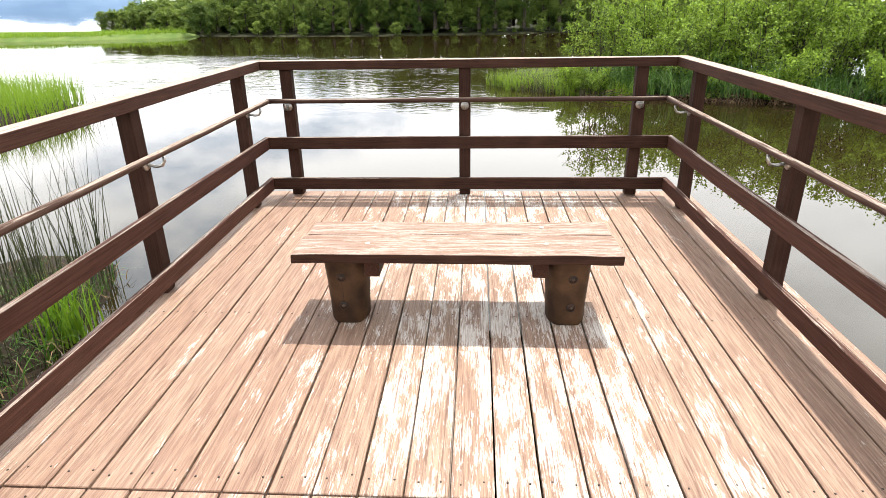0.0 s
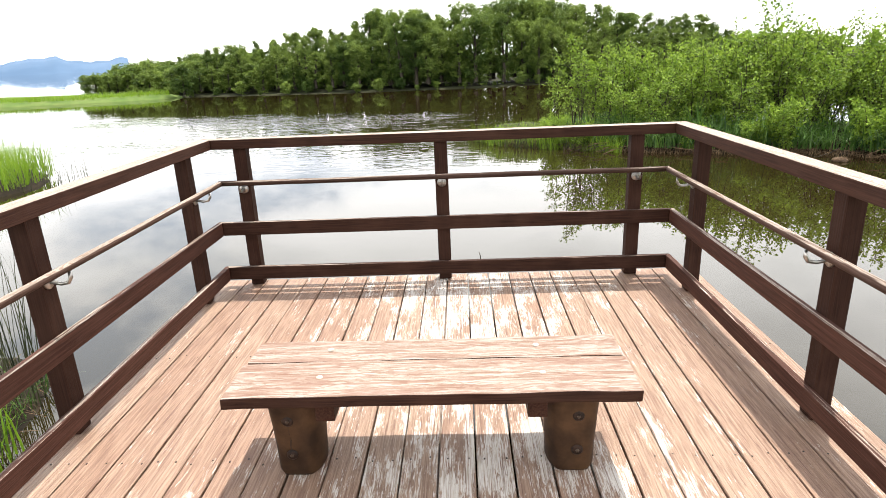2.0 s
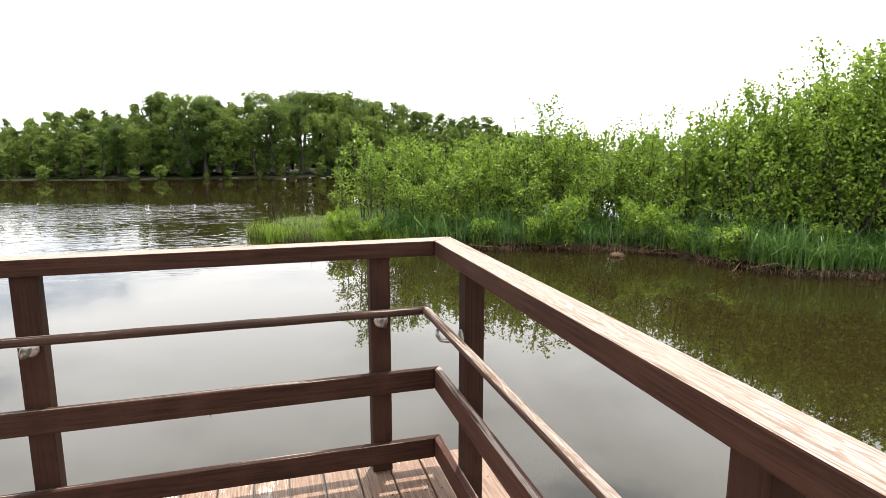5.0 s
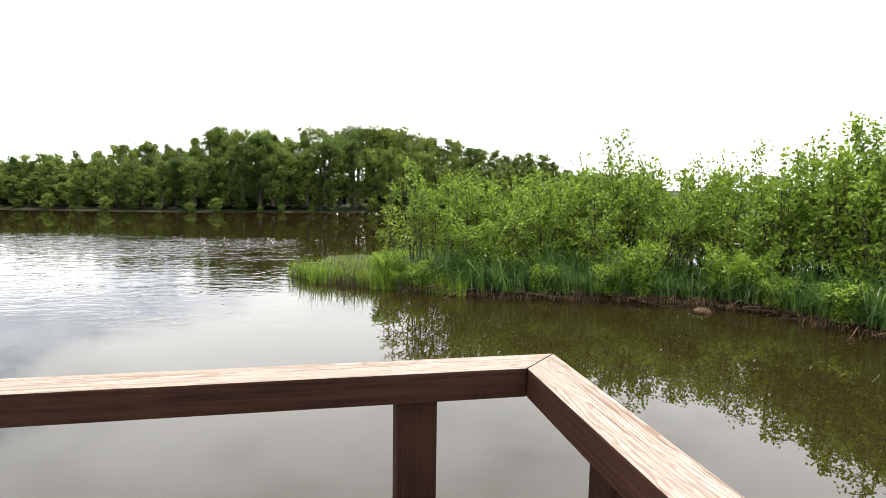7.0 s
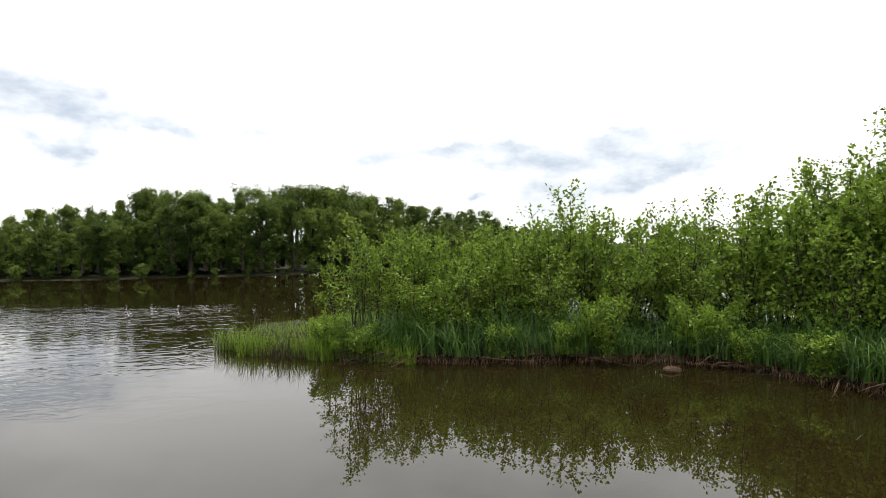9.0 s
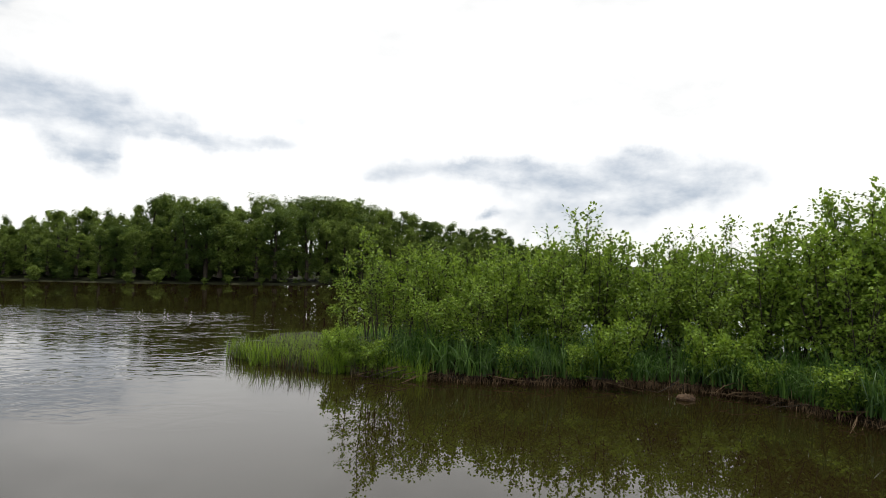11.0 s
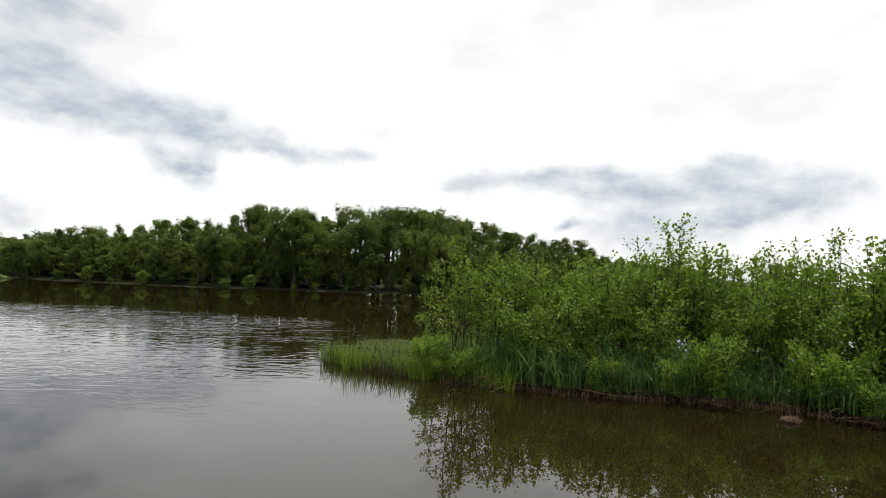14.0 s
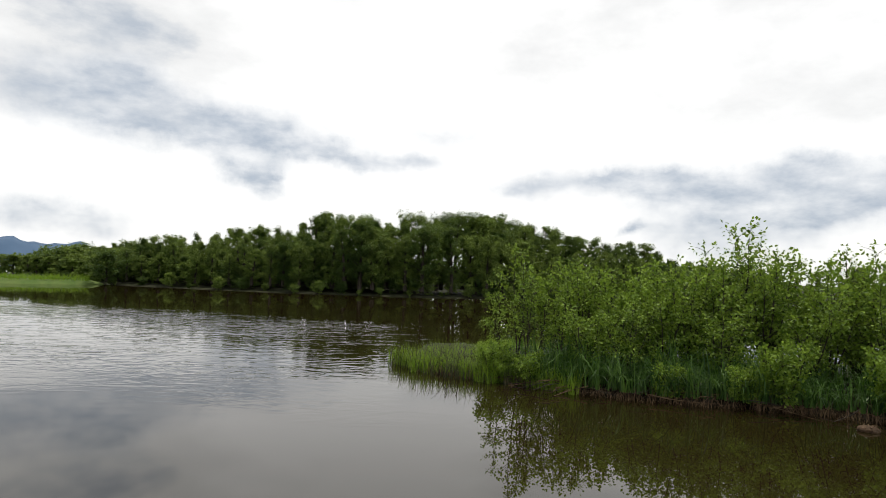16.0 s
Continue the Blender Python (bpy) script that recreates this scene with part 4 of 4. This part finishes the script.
# ---- far woods ----
def tree_meshes(seed, height, spread_out, leaves, leaf, low=0.15, slim=False):
    rng = np.random.default_rng(seed)
    tubes, spots, ways = [], [], []
    lean = rng.normal(0, 0.05, 2)
    trunk = [Vector((lean[0] * height * t * t, lean[1] * height * t * t, height * 0.93 * t)) for t in (0, 0.2, 0.4, 0.6, 0.8, 1.0)]
    tubes.append(tube(trunk, [0.030 * height * (1 - t) + 0.012 for t in (0, 0.2, 0.4, 0.6, 0.8, 1.0)], 7))
    limbs = 26
    for i in range(limbs):
        t = low + (0.98 - low) * (i + rng.uniform(0, 1)) / limbs
        j = min(4, int(t * 5))
        p = trunk[j].lerp(trunk[j + 1], t * 5 - j)
        a = i * 2.4 + rng.uniform(-0.4, 0.4)
        ln = spread_out * (math.sin(min(1.0, (t - low) / (1 - low) * 1.0) * math.pi * 0.86 + 0.38) ** 0.8) * rng.uniform(0.65, 1.1)
        q = p + Vector((math.cos(a) * ln, math.sin(a) * ln, ln * rng.uniform(0.3, 1.0)))
        tubes.append(tube([p, p.lerp(q, 0.5) + Vector((0, 0, 0.06 * ln)), q], [0.009 * height * (1.1 - t), 0.006 * height * (1.1 - t), 0.01], 4))
        for c in range(3):
            m = leaves // (limbs * 3)
            mid = np.array(p.lerp(q, (0.45, 0.75, 1.0)[c])) + rng.normal(0, 0.12, 3)
            rad = spread_out * rng.uniform(0.10, 0.28)
            d = rng.normal(0, 1, (m, 3))
            d /= np.linalg.norm(d, axis=1, keepdims=True)
            d *= rng.uniform(0.35, 1.0, (m, 1)) ** 0.6
            d[:, 2] *= 1.05
            spots.append(mid + d * rad)
            ways.append(d * np.array([1, 1, 0.3]) + rng.normal(0, 0.55, (m, 3)) * np.array([1, 1, 0.6]) + np.array([0, 0, -0.35]))
    spots, ways = np.concatenate(spots), np.concatenate(ways)
    n = len(spots)
    me = leaf_mesh("crown", spots, ways, rng.uniform(0.7, 1.3, n) * leaf, rng.uniform(0.7, 1.1, n) * leaf * 0.7, WOODS, rng)
    vs, fs = [], []
    for v, f in tubes:
        k = len(vs)
        vs.extend(v)
        fs.extend(tuple(i + k for i in q) for q in f)
    st = bpy.data.meshes.new("trunk")
    st.from_pydata([tuple(v) for v in vs], [], fs)
    st.materials.append(BARK)
    return st, me


ROUND = [tree_meshes(500 + i, 6.0, 1.70, 8000, 0.165, 0.12) for i in range(6)]
TALL = [tree_meshes(520 + i, 6.0, 1.05, 4600, 0.15, 0.09) for i in range(6)]
OPEN = [tree_meshes(560 + i, 6.0, 1.45, 3400, 0.155, 0.46) for i in range(4)]
LOW = [tree_meshes(540 + i, 2.2, 1.0, 2600, 0.165, 0.02) for i in range(3)]
# height of the woods' outline at 50 m
SKY_X = (-33, -29, -24, -20.3, -16, -10, -8.8, -6.2, -2.2, -1.2, 0.6, 4.0, 6.2, 8.8, 12.4, 15.2, 18.5, 20.5, 24, 60)
SKY_Z = (0.3, 1.0, 1.8, 2.7, 3.3, 4.35, 4.0, 5.4, 5.3, 4.6, 5.6, 5.5, 5.5, 5.2, 4.6, 4.0, 4.0, 2.8, 2.3, 2.3)
SHORE_X = (-60, -42, -30, -22, -14, -6, 2, 10, 20, 32, 60)
SHORE_Y = (73.0, 60.5, 54.3, 50.3, 47.8, 46.8, 47.3, 49.3, 51.8, 55, 59)
k = 0
for row in range(3):
    x = -35.0 + row * 0.5
    while x < 34:
        y = float(np.interp(x, SHORE_X, SHORE_Y)) + 0.7 + row * 2.6 + rng.uniform(-0.8, 0.9)
        f = (y - 4.6) / (50 - 4.6)
        xx = 1.1 + (x - 1.1) / f
        top = 1.48 + (float(np.interp(xx, SKY_X, SKY_Z)) - 1.48) * f + (rng.uniform(-1.2, 0.2) if row < 2 else rng.uniform(-0.22, 0.12))
        if row == 0:
            top -= 0.7
        z = WATER + 0.35
        h = max(1.6, top - z)
        kind = TALL if (rng.uniform() < 0.72 or x > 9) else ROUND
        if 0.0 < x < 9.0 and row > 0 and rng.uniform() < 0.7:
            kind = OPEN
        st, cr = kind[k % len(kind)]
        s = h / 6.0
        w = max(s, 0.6) * rng.uniform(0.85, 1.2) * (1.2 if row == 2 and x > 5 else 1.0)
        plant("tree", (("trunk", st), ("crown", cr)), (x, y, z), rng.uniform(0, 6.28), (w, w, s),
              "broadleaf tree in full green leaf on the far shore", "tree", "trees on the far shore")
        k += 1
        x += rng.uniform(0.8, 1.5)
for deep, low, high, step in ((-0.5, 0.15, 0.45, 1.5), (1.4, 0.5, 0.9, 1.3), (4.6, 0.8, 1.2, 1.2), (8.0, 0.9, 1.35, 1.5), (11.5, 1.0, 1.4, 1.9), (14.5, 0.7, 1.0, 0.9)):
    x = -33.0
    while x < 34:
        y = float(np.interp(x, SHORE_X, SHORE_Y)) - 0.25 + deep + rng.uniform(-0.3, 0.6)
        st, cr = LOW[k % 3]
        s = rng.uniform(low, high)
        if 4 < deep < 14 and 2.0 < x < 7.0:      # open trunks here, with sky between
            x += step
            continue
        plant("shore_bush", (("trunk", st), ("crown", cr)), (x, y, WATER + 0.02 + min(0.2, max(0.0, deep) * 0.1)), rng.uniform(0, 6.28), (s * 1.2, s * 1.2, s),
              "dark green bush under the trees on the far shore", "bush", "bushes on the far shore")
        k += 1
        x += step * rng.uniform(0.8, 1.5)
# the round bush that stands by itself at the edge
st, cr = LOW[0]
plant("shore_bush", (("trunk", st), ("crown", cr)), (-21.5, 48.6, WATER + 0.2), 1.0, (1.15, 1.15, 1.0), "rounded lighter green bush standing at the far shore", "bush", "bushes on the far shore")
# trees on the mainland beyond the island
for i in range(34):
    x = rng.uniform(16, 60)
    y = rng.uniform(30, 46)
    st, cr = (TALL if i % 2 else ROUND)[i % 4]
    s = rng.uniform(0.32, 0.48)
    plant("tree", (("trunk", st), ("crown", cr)), (x, y, WATER + 0.35), rng.uniform(0, 6.28), (s, s, s),
          "broadleaf tree in full green leaf behind the island", "tree", "trees behind the island")
land("ground_mainland", [(18, 29), (30, 25), (60, 20), (120, 20), (130, 50), (60, 50), (24, 46)], 0.35, 1.2, MEADOW, "grassy mainland shore behind the island", "shore", 2.5, 0.12)
# grass along the spit
a = spread([(-52, 45.5), (-36, 44.5), (-28, 45.5), (-22.5, 48.2)], 5000, rng, (0.2, 3.5))
base = np.column_stack([a, np.full(len(a), WATER + 0.25)])
me = blade_mesh("spit_grass", base, rng.uniform(0.2, 0.55, len(a)), rng.uniform(0.03, 0.06, len(a)), rng.uniform(0.1, 0.6, len(a)), GRASS, rng, 0.3)
tagged(new("spit_grass", me), "low grass on the spit along the lake", "grass", kind="stuff")

# ---- the deck's planks ----
PITCH, PHASE = 0.155, 0.015
SEAM = 1.36
deck = new("floor")
tagged(deck, "worn reddish deck of long timber planks", "deck", kind="structure")


def plank_mesh(length):
    bm = block((PITCH - 0.008, length, 0.038), (0, 0, -0.019), 0.003, 1)
    me = bpy.data.meshes.new("plank")
    bm.to_mesh(me)
    bm.free()
    me.materials.append(DECK)
    return me


FRONT_M = plank_mesh(Y_POST + 0.075 - SEAM)
BACK_M = plank_mesh(SEAM - 0.008 - Y_BACK)
rng = np.random.default_rng(4)
for i in range(-12, 12):
    x = PHASE + PITCH * (i + 0.5)
    for me, y in ((FRONT_M, (Y_POST + 0.075 + SEAM) / 2), (BACK_M, (SEAM - 0.008 + Y_BACK) / 2)):
        p = new("plank", me)
        p.parent = deck
        p.location = (x + rng.normal(0, 0.0012), y, -0.0015 + rng.normal(0, 0.0008))
        p.rotation_euler = (0, rng.normal(0, 0.003), 0)

# nail heads where the planks are fixed to the bearers
NAIL = plain("nail_heads", (0.02, 0.014, 0.010), (0.06, 0.04, 0.03), 80.0, 0.6, 0.4)
heads = []
for i in range(-12, 12):
    for y in (-1.5, 0.6, 1.30, 1.43, 2.6, 3.55, 4.5):
        for dx in (-0.042, 0.042):
            c = Vector((PHASE + PITCH * (i + 0.5) + dx + rng.normal(0, 0.005), y + rng.normal(0, 0.012), 0.0004))
            heads.append(tube([c - Vector((0, 0, 0.006)), c, c + Vector((0, 0, 0.0012))], [0.0042, 0.0042, 0.0026], 7))
nails = mesh_of("nail_heads", heads, NAIL, deck)
nails["kind"] = "stuff"
